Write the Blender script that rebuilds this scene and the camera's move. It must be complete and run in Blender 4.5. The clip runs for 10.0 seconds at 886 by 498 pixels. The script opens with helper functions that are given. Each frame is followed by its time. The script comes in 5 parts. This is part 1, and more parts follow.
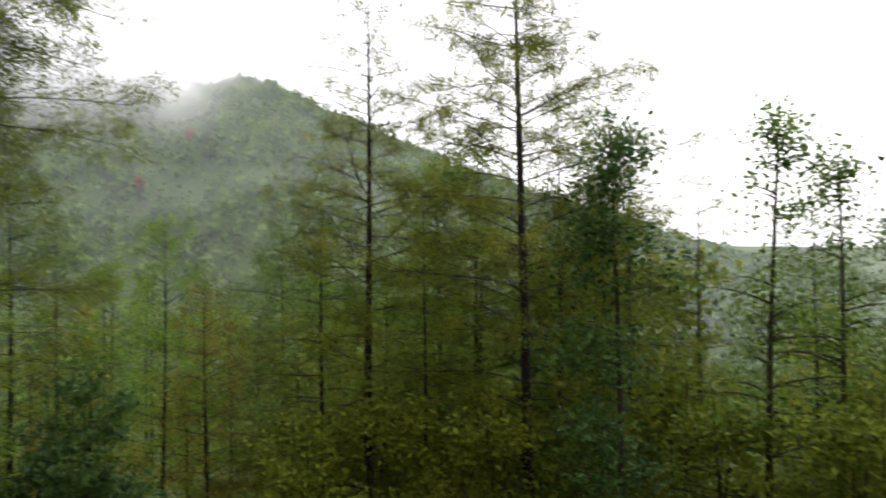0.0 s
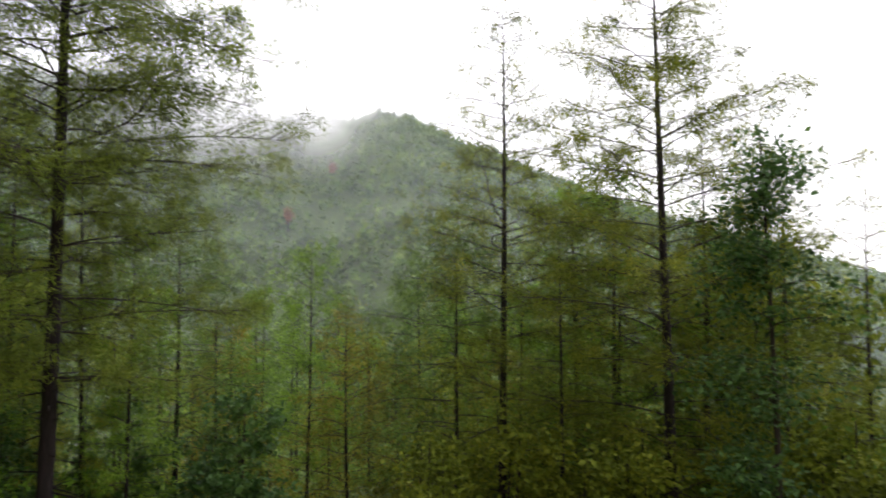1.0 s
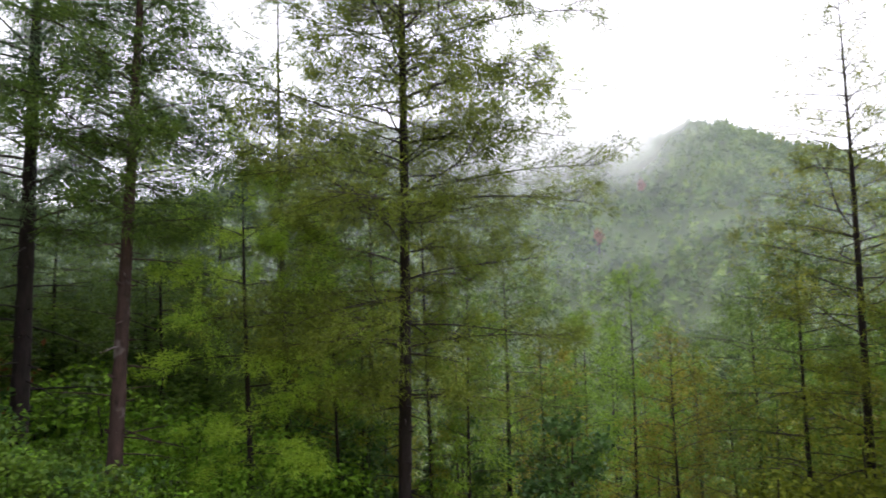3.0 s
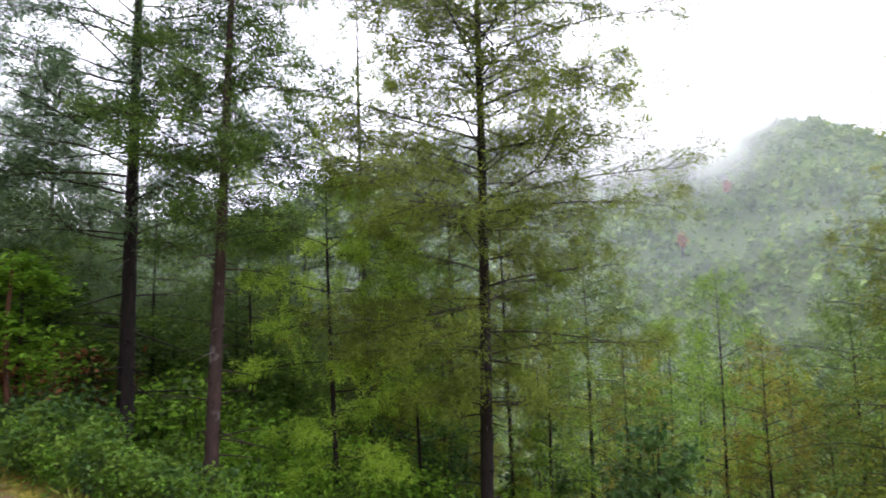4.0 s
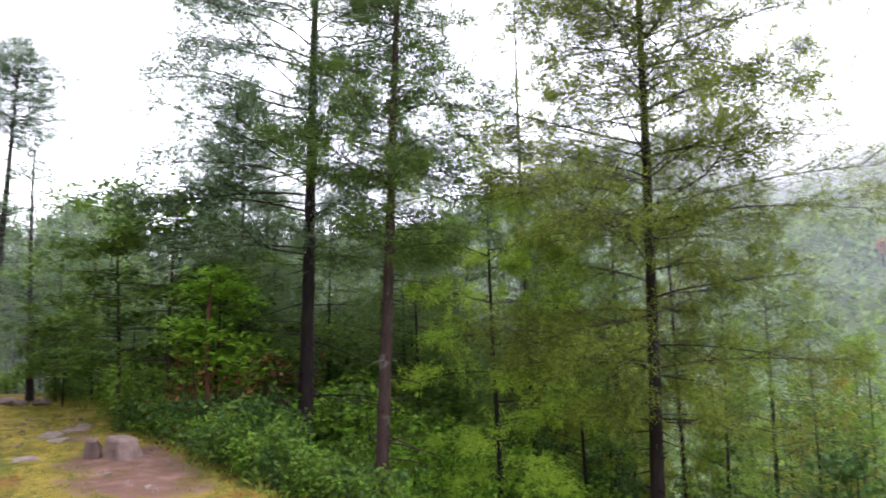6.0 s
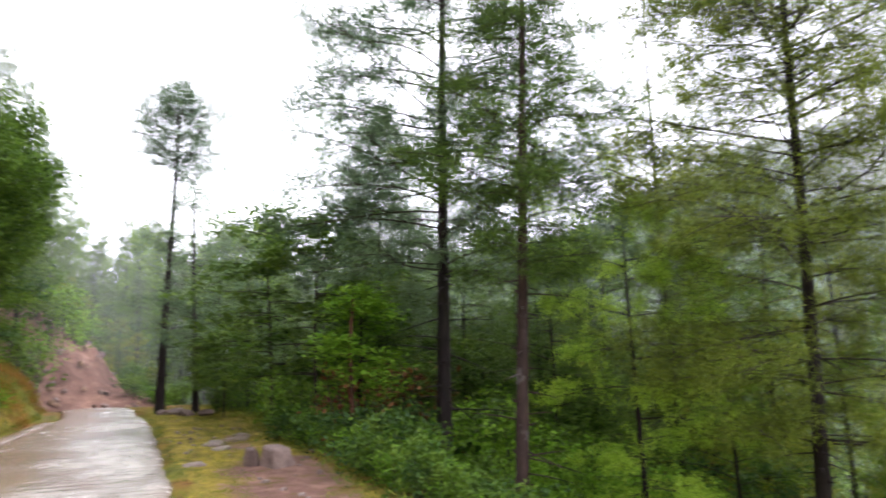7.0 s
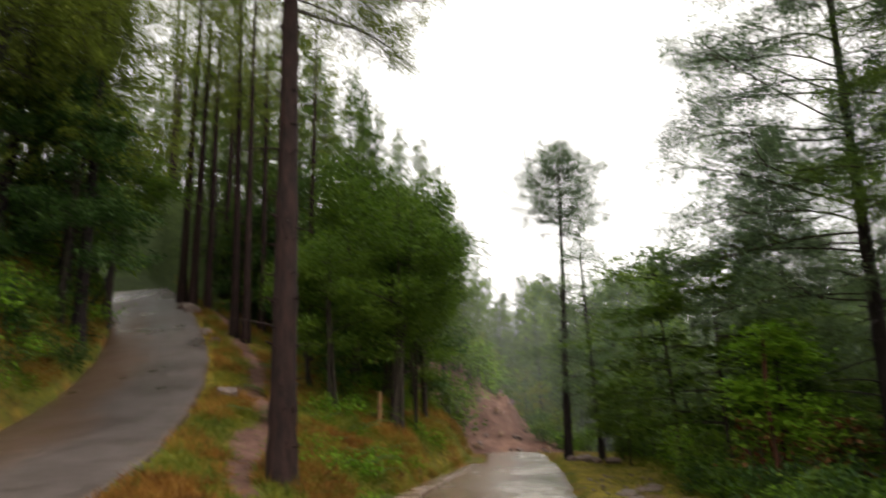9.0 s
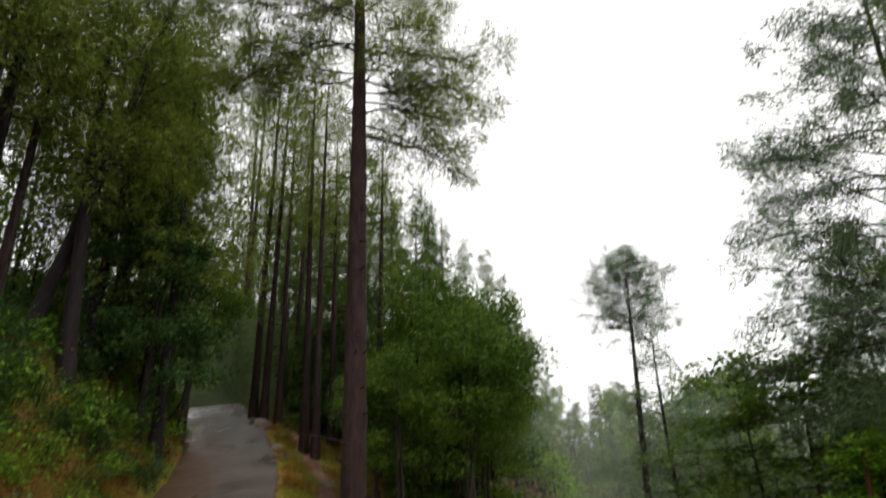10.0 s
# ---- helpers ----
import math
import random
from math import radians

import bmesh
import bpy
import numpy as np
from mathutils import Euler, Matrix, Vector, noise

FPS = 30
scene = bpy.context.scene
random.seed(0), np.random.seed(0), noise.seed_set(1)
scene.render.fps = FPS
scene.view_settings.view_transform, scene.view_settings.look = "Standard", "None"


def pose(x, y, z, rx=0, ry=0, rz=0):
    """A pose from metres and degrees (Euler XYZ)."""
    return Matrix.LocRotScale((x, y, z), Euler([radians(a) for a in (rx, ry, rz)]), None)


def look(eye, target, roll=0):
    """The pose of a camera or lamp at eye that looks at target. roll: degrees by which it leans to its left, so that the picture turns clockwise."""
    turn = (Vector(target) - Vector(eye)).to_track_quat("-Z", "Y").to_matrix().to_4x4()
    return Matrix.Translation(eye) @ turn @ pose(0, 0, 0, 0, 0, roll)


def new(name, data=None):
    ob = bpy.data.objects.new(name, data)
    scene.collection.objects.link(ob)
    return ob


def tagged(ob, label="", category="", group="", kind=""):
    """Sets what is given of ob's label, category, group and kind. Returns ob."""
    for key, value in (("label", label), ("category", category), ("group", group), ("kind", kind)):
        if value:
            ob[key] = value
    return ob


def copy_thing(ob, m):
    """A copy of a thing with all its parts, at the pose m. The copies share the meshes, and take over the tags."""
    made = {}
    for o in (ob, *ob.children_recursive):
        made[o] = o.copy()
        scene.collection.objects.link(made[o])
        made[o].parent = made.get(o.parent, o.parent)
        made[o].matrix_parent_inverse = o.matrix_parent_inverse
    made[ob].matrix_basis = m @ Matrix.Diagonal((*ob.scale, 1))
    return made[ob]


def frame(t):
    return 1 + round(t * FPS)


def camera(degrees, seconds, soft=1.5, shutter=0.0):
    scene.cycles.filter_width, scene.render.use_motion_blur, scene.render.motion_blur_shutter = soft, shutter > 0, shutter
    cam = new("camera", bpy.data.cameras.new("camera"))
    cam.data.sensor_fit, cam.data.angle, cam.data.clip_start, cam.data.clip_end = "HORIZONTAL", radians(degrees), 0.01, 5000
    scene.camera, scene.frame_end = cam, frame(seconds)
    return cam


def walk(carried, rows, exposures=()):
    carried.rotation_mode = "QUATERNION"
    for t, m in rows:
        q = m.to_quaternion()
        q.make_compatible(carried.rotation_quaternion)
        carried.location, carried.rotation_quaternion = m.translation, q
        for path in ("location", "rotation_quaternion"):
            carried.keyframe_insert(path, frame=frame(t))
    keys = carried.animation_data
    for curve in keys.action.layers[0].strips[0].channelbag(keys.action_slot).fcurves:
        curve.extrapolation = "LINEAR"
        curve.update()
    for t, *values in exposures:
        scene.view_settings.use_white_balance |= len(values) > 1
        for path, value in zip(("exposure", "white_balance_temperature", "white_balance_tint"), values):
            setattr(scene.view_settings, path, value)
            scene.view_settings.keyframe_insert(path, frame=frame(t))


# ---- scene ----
cam = camera(66.4, 10.0, soft=1.8, shutter=0.5)
EYE = 1.6
# t, x, y, z from the first eye, yaw, pitch, roll
ROWS = [
    (0.0, 0.037, 0.053, 0.003, 1.62, -0.25, -0.58),
    (0.5, 0.032, 0.072, -0.016, 8.01, 1.01, -0.70),
    (1.0, -0.007, 0.048, -0.046, 12.81, 2.29, -0.32),
    (1.5, -0.048, 0.028, -0.039, 18.56, 3.06, -0.99),
    (2.0, -0.089, 0.003, -0.024, 25.14, 3.38, -1.49),
    (2.5, -0.104, -0.008, -0.020, 33.78, 4.06, -1.70),
    (3.0, -0.109, -0.014, -0.007, 38.70, 4.60, -1.84),
    (4.5, -0.094, -0.107, 0.003, 48.30, 5.79, -2.06),
    (5.0, -0.108, -0.112, 0.004, 51.55, 6.21, -2.05),
    (6.5, -0.096, -0.090, -0.009, 63.49, 7.31, -1.20),
    (7.0, -0.107, -0.131, -0.010, 69.84, 8.21, -1.65),
    (7.5, -0.169, -0.145, -0.015, 78.20, 8.40, -2.35),
    (8.0, -0.175, -0.183, -0.015, 84.63, 8.73, -1.85),
    (8.5, -0.239, -0.224, -0.009, 91.57, 9.55, -2.01),
    (9.0, -0.192, -0.278, 0.003, 101.60, 13.03, -1.89),
    (9.5, -0.140, -0.271, 0.026, 107.42, 16.79, -1.91),
    (10.0, -0.119, -0.258, 0.022, 107.12, 22.36, -1.98),
]
EXPOSURES = [(0.0, 0.63, 6700, 13), (2.5, 0.78, 6450, 16), (3.0, 0.96, 6400, 16), (4.5, 1.5, 6120, 21), (5.2, 1.66, 6120, 21), (6.5, 1.5, 6150, 20), (7.0, 1.44, 6330, 17), (7.6, 0.5, 7050, 11), (8.0, 0.45, 7250, 11), (9.5, 0.46, 7150, 11), (10.0, 0.3, 6900, 11)]
walk(cam, [(t, pose(x, y, EYE + z, 90 + pitch, 0, yaw) @ pose(0, 0, 0, 0, 0, roll)) for t, x, y, z, yaw, pitch, roll in ROWS], EXPOSURES)

# ---- light: a bright overcast sky, a wide pale sun behind the cloud ----
world = bpy.data.worlds.new("overcast_sky")
scene.world = world
world.use_nodes = True
wt = world.node_tree
wbg = wt.nodes["Background"]
wsky = wt.nodes.new("ShaderNodeTexSky")
wsky.sky_type, wsky.sun_disc = "NISHITA", False
wsky.sun_elevation, wsky.sun_rotation = radians(52), radians(20)
wsky.air_density, wsky.dust_density = 1.0, 4.0
wmix = wt.nodes.new("ShaderNodeMix")
wmix.data_type = "RGBA"
wmix.inputs["Factor"].default_value = 0.86
wmix.inputs["B"].default_value = (10.4, 10.6, 10.8, 1)   # the cloud layer
wt.links.new(wsky.outputs["Color"], wmix.inputs["A"])
wt.links.new(wmix.outputs["Result"], wbg.inputs["Color"])
wbg.inputs["Strength"].default_value = 0.13

sun_data = bpy.data.lights.new("sun", "SUN")
sun_data.energy, sun_data.angle, sun_data.color = 0.9, radians(25), (1.0, 0.97, 0.92)
sun = new("sun", sun_data)
sun.matrix_world = look((20, 60, 90), (0, 0, 0))

# ---- materials ----
def material(name, rough=0.8, spec=0.3):
    m = bpy.data.materials.new(name)
    m.use_nodes = True
    b = m.node_tree.nodes["Principled BSDF"]
    b.inputs["Roughness"].default_value = rough
    b.inputs["Specular IOR Level"].default_value = spec
    return m, m.node_tree, b


def noise_tex(nt, scale, detail=4.0, rough=0.6, coords="Object", stretch=None):
    tc = nt.nodes.new("ShaderNodeTexCoord")
    n = nt.nodes.new("ShaderNodeTexNoise")
    n.inputs["Scale"].default_value, n.inputs["Detail"].default_value, n.inputs["Roughness"].default_value = scale, detail, rough
    src = tc.outputs[coords]
    if coords == "World":
        src = None
    if stretch:
        mp = nt.nodes.new("ShaderNodeMapping")
        mp.inputs["Scale"].default_value = stretch
        nt.links.new(src, mp.inputs["Vector"])
        src = mp.outputs["Vector"]
    nt.links.new(src, n.inputs["Vector"])
    return n


def place_tex(nt, scale, detail=4.0, rough=0.6):
    g = nt.nodes.new("ShaderNodeNewGeometry")
    n = nt.nodes.new("ShaderNodeTexNoise")
    n.inputs["Scale"].default_value, n.inputs["Detail"].default_value, n.inputs["Roughness"].default_value = scale, detail, rough
    nt.links.new(g.outputs["Position"], n.inputs["Vector"])
    return n


def ramp(nt, fac, stops):
    r = nt.nodes.new("ShaderNodeValToRGB")
    e = r.color_ramp.elements
    while len(e) < len(stops):
        e.new(0.5)
    for k, (p, c) in enumerate(stops):
        e[k].position, e[k].color = p, (*c, 1)
    nt.links.new(fac, r.inputs["Fac"])
    return r.outputs["Color"]


def blend(nt, fac, a, b, mode="MIX"):
    m = nt.nodes.new("ShaderNodeMix")
    m.data_type, m.blend_type = "RGBA", mode
    for key, val in (("Factor", fac), ("A", a), ("B", b)):
        if isinstance(val, (int, float)):
            m.inputs[key].default_value = val
        elif isinstance(val, tuple):
            m.inputs[key].default_value = (*val, 1)
        else:
            nt.links.new(val, m.inputs[key])
    return m.outputs["Result"]


def bump(nt, b, height, strength=0.5, dist=0.02):
    n = nt.nodes.new("ShaderNodeBump")
    n.inputs["Strength"].default_value, n.inputs["Distance"].default_value = strength, dist
    nt.links.new(height, n.inputs["Height"])
    nt.links.new(n.outputs["Normal"], b.inputs["Normal"])


def leaf_material(name, dark, mid, light, size=0.9, through_light=0.34, rough=0.6, spec=0.08):
    """Foliage: clump-scale variation by place, small variation leaf by leaf, some light let through."""
    m, nt, b = material(name, rough, spec)
    g = nt.nodes.new("ShaderNodeNewGeometry")
    o = nt.nodes.new("ShaderNodeObjectInfo")
    n = nt.nodes.new("ShaderNodeMath")          # stand-scale drift and tuft-scale clumps together
    n.operation = "MULTIPLY_ADD"
    nt.links.new(place_tex(nt, size * 5.5, 2.0).outputs["Fac"], n.inputs[0])
    n.inputs[1].default_value = 0.6
    drift = nt.nodes.new("ShaderNodeMath")
    drift.operation = "MULTIPLY_ADD"
    nt.links.new(place_tex(nt, size, 3.0).outputs["Fac"], drift.inputs[0])
    drift.inputs[1].default_value, drift.inputs[2].default_value = 0.9, -0.25
    nt.links.new(drift.outputs[0], n.inputs[2])
    mix = nt.nodes.new("ShaderNodeMath")
    mix.operation = "MULTIPLY_ADD"
    nt.links.new(g.outputs["Random Per Island"], mix.inputs[0])
    mix.inputs[1].default_value = 0.35
    nt.links.new(n.outputs[0], mix.inputs[2])
    ob = nt.nodes.new("ShaderNodeMath")
    ob.operation = "MULTIPLY_ADD"
    nt.links.new(o.outputs["Random"], ob.inputs[0])
    ob.inputs[1].default_value = 0.12
    nt.links.new(mix.outputs[0], ob.inputs[2])
    # dark end lowered further: shade of the gaps between tufts put into the colour
    gap_shade = tuple(0.55 * v for v in dark)
    col = ramp(nt, ob.outputs[0], [(0.42, gap_shade), (0.7, mid), (1.0, light)])
    nt.links.new(col, b.inputs["Base Color"])
    tr = nt.nodes.new("ShaderNodeBsdfTranslucent")
    nt.links.new(col, tr.inputs["Color"])
    ms = nt.nodes.new("ShaderNodeMixShader")
    ms.inputs[0].default_value = through_light
    nt.links.new(b.outputs[0], ms.inputs[1])
    nt.links.new(tr.outputs[0], ms.inputs[2])
    nt.links.new(ms.outputs[0], nt.nodes["Material Output"].inputs["Surface"])
    return m


def bark_material(name, dark, light, moss=(0.06, 0.07, 0.03), amount=0.6, start=0.5, end=0.75):
    m, nt, b = material(name, 0.85, 0.25)
    n1 = noise_tex(nt, 11.0, 6.0, 0.7, stretch=(1, 1, 0.25))
    n2 = noise_tex(nt, 1.3, 3.0, 0.6)
    c = ramp(nt, n1.outputs["Fac"], [(0.35, dark), (0.7, light)])
    f = ramp(nt, n2.outputs["Fac"], [(start, (0, 0, 0)), (end, (amount, amount, amount))])
    c = blend(nt, f, c, moss)
    nt.links.new(c, b.inputs["Base Color"])
    bump(nt, b, n1.outputs["Fac"], 0.9, 0.03)
    return m


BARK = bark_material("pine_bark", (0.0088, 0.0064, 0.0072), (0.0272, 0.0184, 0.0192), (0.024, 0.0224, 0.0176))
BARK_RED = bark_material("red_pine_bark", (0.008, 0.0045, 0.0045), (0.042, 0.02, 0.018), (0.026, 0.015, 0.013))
BARK_GREY = bark_material("grey_bark", (0.02, 0.0128, 0.0112), (0.068, 0.04, 0.0344), (0.192, 0.168, 0.168), 0.85, 0.57, 0.63)
DRY_WOOD = bark_material("dry_wood", (0.14, 0.08, 0.035), (0.34, 0.2, 0.09), (0.16, 0.12, 0.06))
RED_WOOD = bark_material("red_wood", (0.05, 0.02, 0.014), (0.14, 0.06, 0.035), (0.08, 0.045, 0.03))
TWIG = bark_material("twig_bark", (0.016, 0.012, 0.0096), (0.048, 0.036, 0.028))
NEEDLE = leaf_material("pine_needles", (0.0481, 0.0725, 0.0129), (0.11, 0.152, 0.0228), (0.2, 0.244, 0.0342))
NEEDLE_OLIVE = leaf_material("olive_pine_needles", (0.055, 0.078, 0.010), (0.135, 0.17, 0.018), (0.27, 0.28, 0.034), 0.9, 0.42)
# bluish needles, with the pale haze over these crowns lightened into the colour
NEEDLE_COOL_HAZED = leaf_material("cool_hazed_pine_needles", (0.0427, 0.0786, 0.0424), (0.105, 0.166, 0.0847), (0.19, 0.269, 0.122), 0.9, 0.45)
NEEDLE_MID = leaf_material("mid_green_pine_needles", (0.0317, 0.0629, 0.0134), (0.0753, 0.133, 0.0254), (0.143, 0.215, 0.0373))
NEEDLE_YELLOW = leaf_material("yellowing_pine_needles", (0.065, 0.075, 0.011), (0.15, 0.15, 0.02), (0.29, 0.23, 0.036), 0.9, 0.42)
NEEDLE_FRESH = leaf_material("fresh_pine_needles", (0.046, 0.094, 0.010), (0.115, 0.215, 0.02), (0.22, 0.33, 0.04), 0.9, 0.42)
NEEDLE_BRIGHT = leaf_material("bright_pine_needles", (0.1, 0.2, 0.02), (0.25, 0.42, 0.04), (0.42, 0.58, 0.07), 0.9, 0.45)
LEAF = leaf_material("broad_leaves", (0.0281, 0.0629, 0.00882), (0.0703, 0.137, 0.016), (0.137, 0.215, 0.0269), 1.1, 0.42, 0.5, 0.14)
LEAF_DARK = leaf_material("dark_broad_leaves", (0.0192, 0.0488, 0.015), (0.0459, 0.104, 0.0269), (0.0888, 0.163, 0.0388), 1.1, 0.38, 0.45, 0.14)
LEAF_BRIGHT = leaf_material("bright_broad_leaves", (0.0598, 0.145, 0.0129), (0.13, 0.273, 0.0222), (0.229, 0.396, 0.04), 1.3, 0.4)
LEAF_OLIVE = leaf_material("olive_broad_leaves", (0.0555, 0.0814, 0.00931), (0.122, 0.159, 0.0166), (0.215, 0.244, 0.0259), 1.1, 0.4)
LEAF_DEAD = leaf_material("dead_brush_leaves", (0.07, 0.03, 0.014), (0.14, 0.06, 0.025), (0.2, 0.1, 0.04), 1.3, 0.2)
FOREST = leaf_material("far_forest", (0.03, 0.065, 0.02), (0.085, 0.15, 0.036), (0.17, 0.24, 0.055), 0.05, 0.15, 0.8, 0.1)
FOREST_RUST = leaf_material("far_rust_crown", (0.15, 0.065, 0.025), (0.21, 0.095, 0.035), (0.26, 0.125, 0.045), 0.3, 0.1, 0.8, 0.1)
DRY_GRASS = leaf_material("dry_grass_blades", (0.138, 0.0552, 0.0129), (0.267, 0.12, 0.0239), (0.386, 0.221, 0.046), 0.9, 0.3, 0.6, 0.2)
GRASS = leaf_material("grass_blades", (0.046, 0.0874, 0.0092), (0.12, 0.166, 0.0166), (0.276, 0.239, 0.0276), 0.7, 0.35, 0.55, 0.3)
FERN = leaf_material("fern_fronds", (0.0259, 0.0555, 0.00987), (0.0592, 0.104, 0.0171), (0.111, 0.148, 0.0269), 1.0, 0.35, 0.5, 0.3)


def attribute(nt, name):
    a = nt.nodes.new("ShaderNodeAttribute")
    a.attribute_name = name
    return a.outputs["Fac"]


def ground_material():
    m, nt, b = material("forest_ground", 0.9, 0.2)
    big, mid, fine = place_tex(nt, 0.5, 4.0), place_tex(nt, 3.0, 5.0, 0.7), place_tex(nt, 30.0, 3.0, 0.7)
    grass = ramp(nt, mid.outputs["Fac"], [(0.3, (0.05, 0.055, 0.01)), (0.5, (0.12, 0.125, 0.016)), (0.75, (0.25, 0.19, 0.03))])
    litter = ramp(nt, mid.outputs["Fac"], [(0.3, (0.1, 0.045, 0.011)), (0.7, (0.3, 0.15, 0.035))])
    moss = ramp(nt, mid.outputs["Fac"], [(0.32, (0.1, 0.07, 0.02)), (0.5, (0.22, 0.17, 0.026)), (0.72, (0.42, 0.32, 0.04))])
    earth = ramp(nt, mid.outputs["Fac"], [(0.3, (0.1, 0.055, 0.045)), (0.55, (0.2, 0.115, 0.09)), (0.8, (0.36, 0.24, 0.185))])
    earth = blend(nt, 1.0, earth, ramp(nt, big.outputs["Fac"], [(0.35, (0.6, 0.55, 0.55)), (0.55, (0.95, 0.9, 0.9)), (0.68, (1.5, 1.5, 1.4))]), "MULTIPLY")
    f = ramp(nt, big.outputs["Fac"], [(0.45, (0, 0, 0)), (0.62, (1, 1, 1))])
    c = blend(nt, f, grass, litter)
    wood = ramp(nt, mid.outputs["Fac"], [(0.3, (0.03, 0.05, 0.015)), (0.7, (0.075, 0.11, 0.03))])
    for name, col in (("wood", wood), ("moss", moss), ("earth", earth)):
        e = nt.nodes.new("ShaderNodeMath")
        e.operation = "MULTIPLY_ADD"
        nt.links.new(mid.outputs["Fac"], e.inputs[0])
        e.inputs[1].default_value = 0.9
        nt.links.new(attribute(nt, name), e.inputs[2])
        c = blend(nt, ramp(nt, e.outputs[0], [(0.86, (0, 0, 0)), (1.02, (1, 1, 1))]), c, col)
    nt.links.new(c, b.inputs["Base Color"])
    s = nt.nodes.new("ShaderNodeMath")
    nt.links.new(mid.outputs["Fac"], s.inputs[0])
    nt.links.new(fine.outputs["Fac"], s.inputs[1])
    bump(nt, b, s.outputs[0], 0.8, 0.06)
    return m


def concrete_material(name, light, dark, ribs, dry=0.32, damp=0.1, mud=(0.2, 0.135, 0.095)):
    """Old brushed concrete, wet after rain: ribs across the roadway, darker and glossier damp patches."""
    m, nt, b = material(name, 0.4, 0.5)
    big, mid, fine = place_tex(nt, 0.45, 4.0, 0.6), place_tex(nt, 2.6, 5.0, 0.65), place_tex(nt, 45.0, 3.0, 0.7)
    c = ramp(nt, mid.outputs["Fac"], [(0.3, dark), (0.7, light)])
    wet = ramp(nt, big.outputs["Fac"], [(0.42, (0, 0, 0)), (0.6, (1, 1, 1))])
    c = blend(nt, wet, c, blend(nt, 1.0, c, (0.55, 0.52, 0.5), "MULTIPLY"))
    muddy = nt.nodes.new("ShaderNodeMath")
    muddy.operation = "MULTIPLY_ADD"
    nt.links.new(mid.outputs["Fac"], muddy.inputs[0])
    muddy.inputs[1].default_value = 0.8
    nt.links.new(attribute(nt, "mud"), muddy.inputs[2])
    c = blend(nt, ramp(nt, muddy.outputs[0], [(0.5, (0, 0, 0)), (1.15, (0.85, 0.85, 0.85))]), c, mud)
    nt.links.new(c, b.inputs["Base Color"])
    nt.links.new(ramp(nt, big.outputs["Fac"], [(0.36, (dry, dry, dry)), (0.6, (damp, damp, damp))]), b.inputs["Roughness"])
    g = nt.nodes.new("ShaderNodeNewGeometry")
    mp = nt.nodes.new("ShaderNodeMapping")
    mp.inputs["Scale"].default_value = (6.5, 0.8, 1.0)
    mp.inputs["Rotation"].default_value = (0, 0, 0.12)
    nt.links.new(g.outputs["Position"], mp.inputs["Vector"])
    w = nt.nodes.new("ShaderNodeTexNoise")
    w.inputs["Scale"].default_value, w.inputs["Detail"].default_value, w.inputs["Roughness"].default_value = 1.0, 4.0, 0.55
    nt.links.new(mp.outputs["Vector"], w.inputs["Vector"])
    s = nt.nodes.new("ShaderNodeMath")
    s.operation = "MULTIPLY_ADD"
    nt.links.new(w.outputs["Fac"], s.inputs[0])
    s.inputs[1].default_value = ribs
    soft = nt.nodes.new("ShaderNodeMath")
    soft.operation = "MULTIPLY"
    soft.inputs[1].default_value = 0.12
    nt.links.new(fine.outputs["Fac"], soft.inputs[0])
    nt.links.new(soft.outputs[0], s.inputs[2])
    bump(nt, b, s.outputs[0], 0.9, 0.035)
    return m


def rock_material(name, dark, light):
    m, nt, b = material(name, 0.6, 0.4)
    n, f = place_tex(nt, 5.0, 6.0, 0.7), place_tex(nt, 40.0, 3.0)
    nt.links.new(ramp(nt, n.outputs["Fac"], [(0.3, dark), (0.7, light)]), b.inputs["Base Color"])
    s = nt.nodes.new("ShaderNodeMath")
    nt.links.new(n.outputs["Fac"], s.inputs[0])
    nt.links.new(f.outputs["Fac"], s.inputs[1])
    bump(nt, b, s.outputs[0], 0.7, 0.03)
    return m


GROUND = ground_material()
CONCRETE = concrete_material("brushed_wet_concrete", (0.47, 0.425, 0.375), (0.25, 0.215, 0.18), 3.0)
EDGE = concrete_material("earth_stained_concrete", (0.36, 0.27, 0.22), (0.2, 0.13, 0.1), 0.6)
# colour darkened and browned for the shade of the trees over the road
CONCRETE_SHADED = concrete_material("shaded_grey_concrete", (0.12, 0.096, 0.092), (0.062, 0.048, 0.044), 0.5, 0.48, 0.26, (0.1, 0.06, 0.042))
ROCK = rock_material("brown_rock", (0.06, 0.038, 0.034), (0.2, 0.135, 0.118))
ROCK_BROWN = rock_material("weathered_brown_rock", (0.09, 0.058, 0.05), (0.27, 0.19, 0.165))
RED_SCRAP = rock_material("red_scrap", (0.4, 0.03, 0.035), (0.6, 0.09, 0.09))
ROCK_PALE = rock_material("pale_rock", (0.12, 0.088, 0.078), (0.28, 0.215, 0.19))
ROCK_OCHRE = rock_material("ochre_rock", (0.15, 0.085, 0.05), (0.36, 0.23, 0.15))


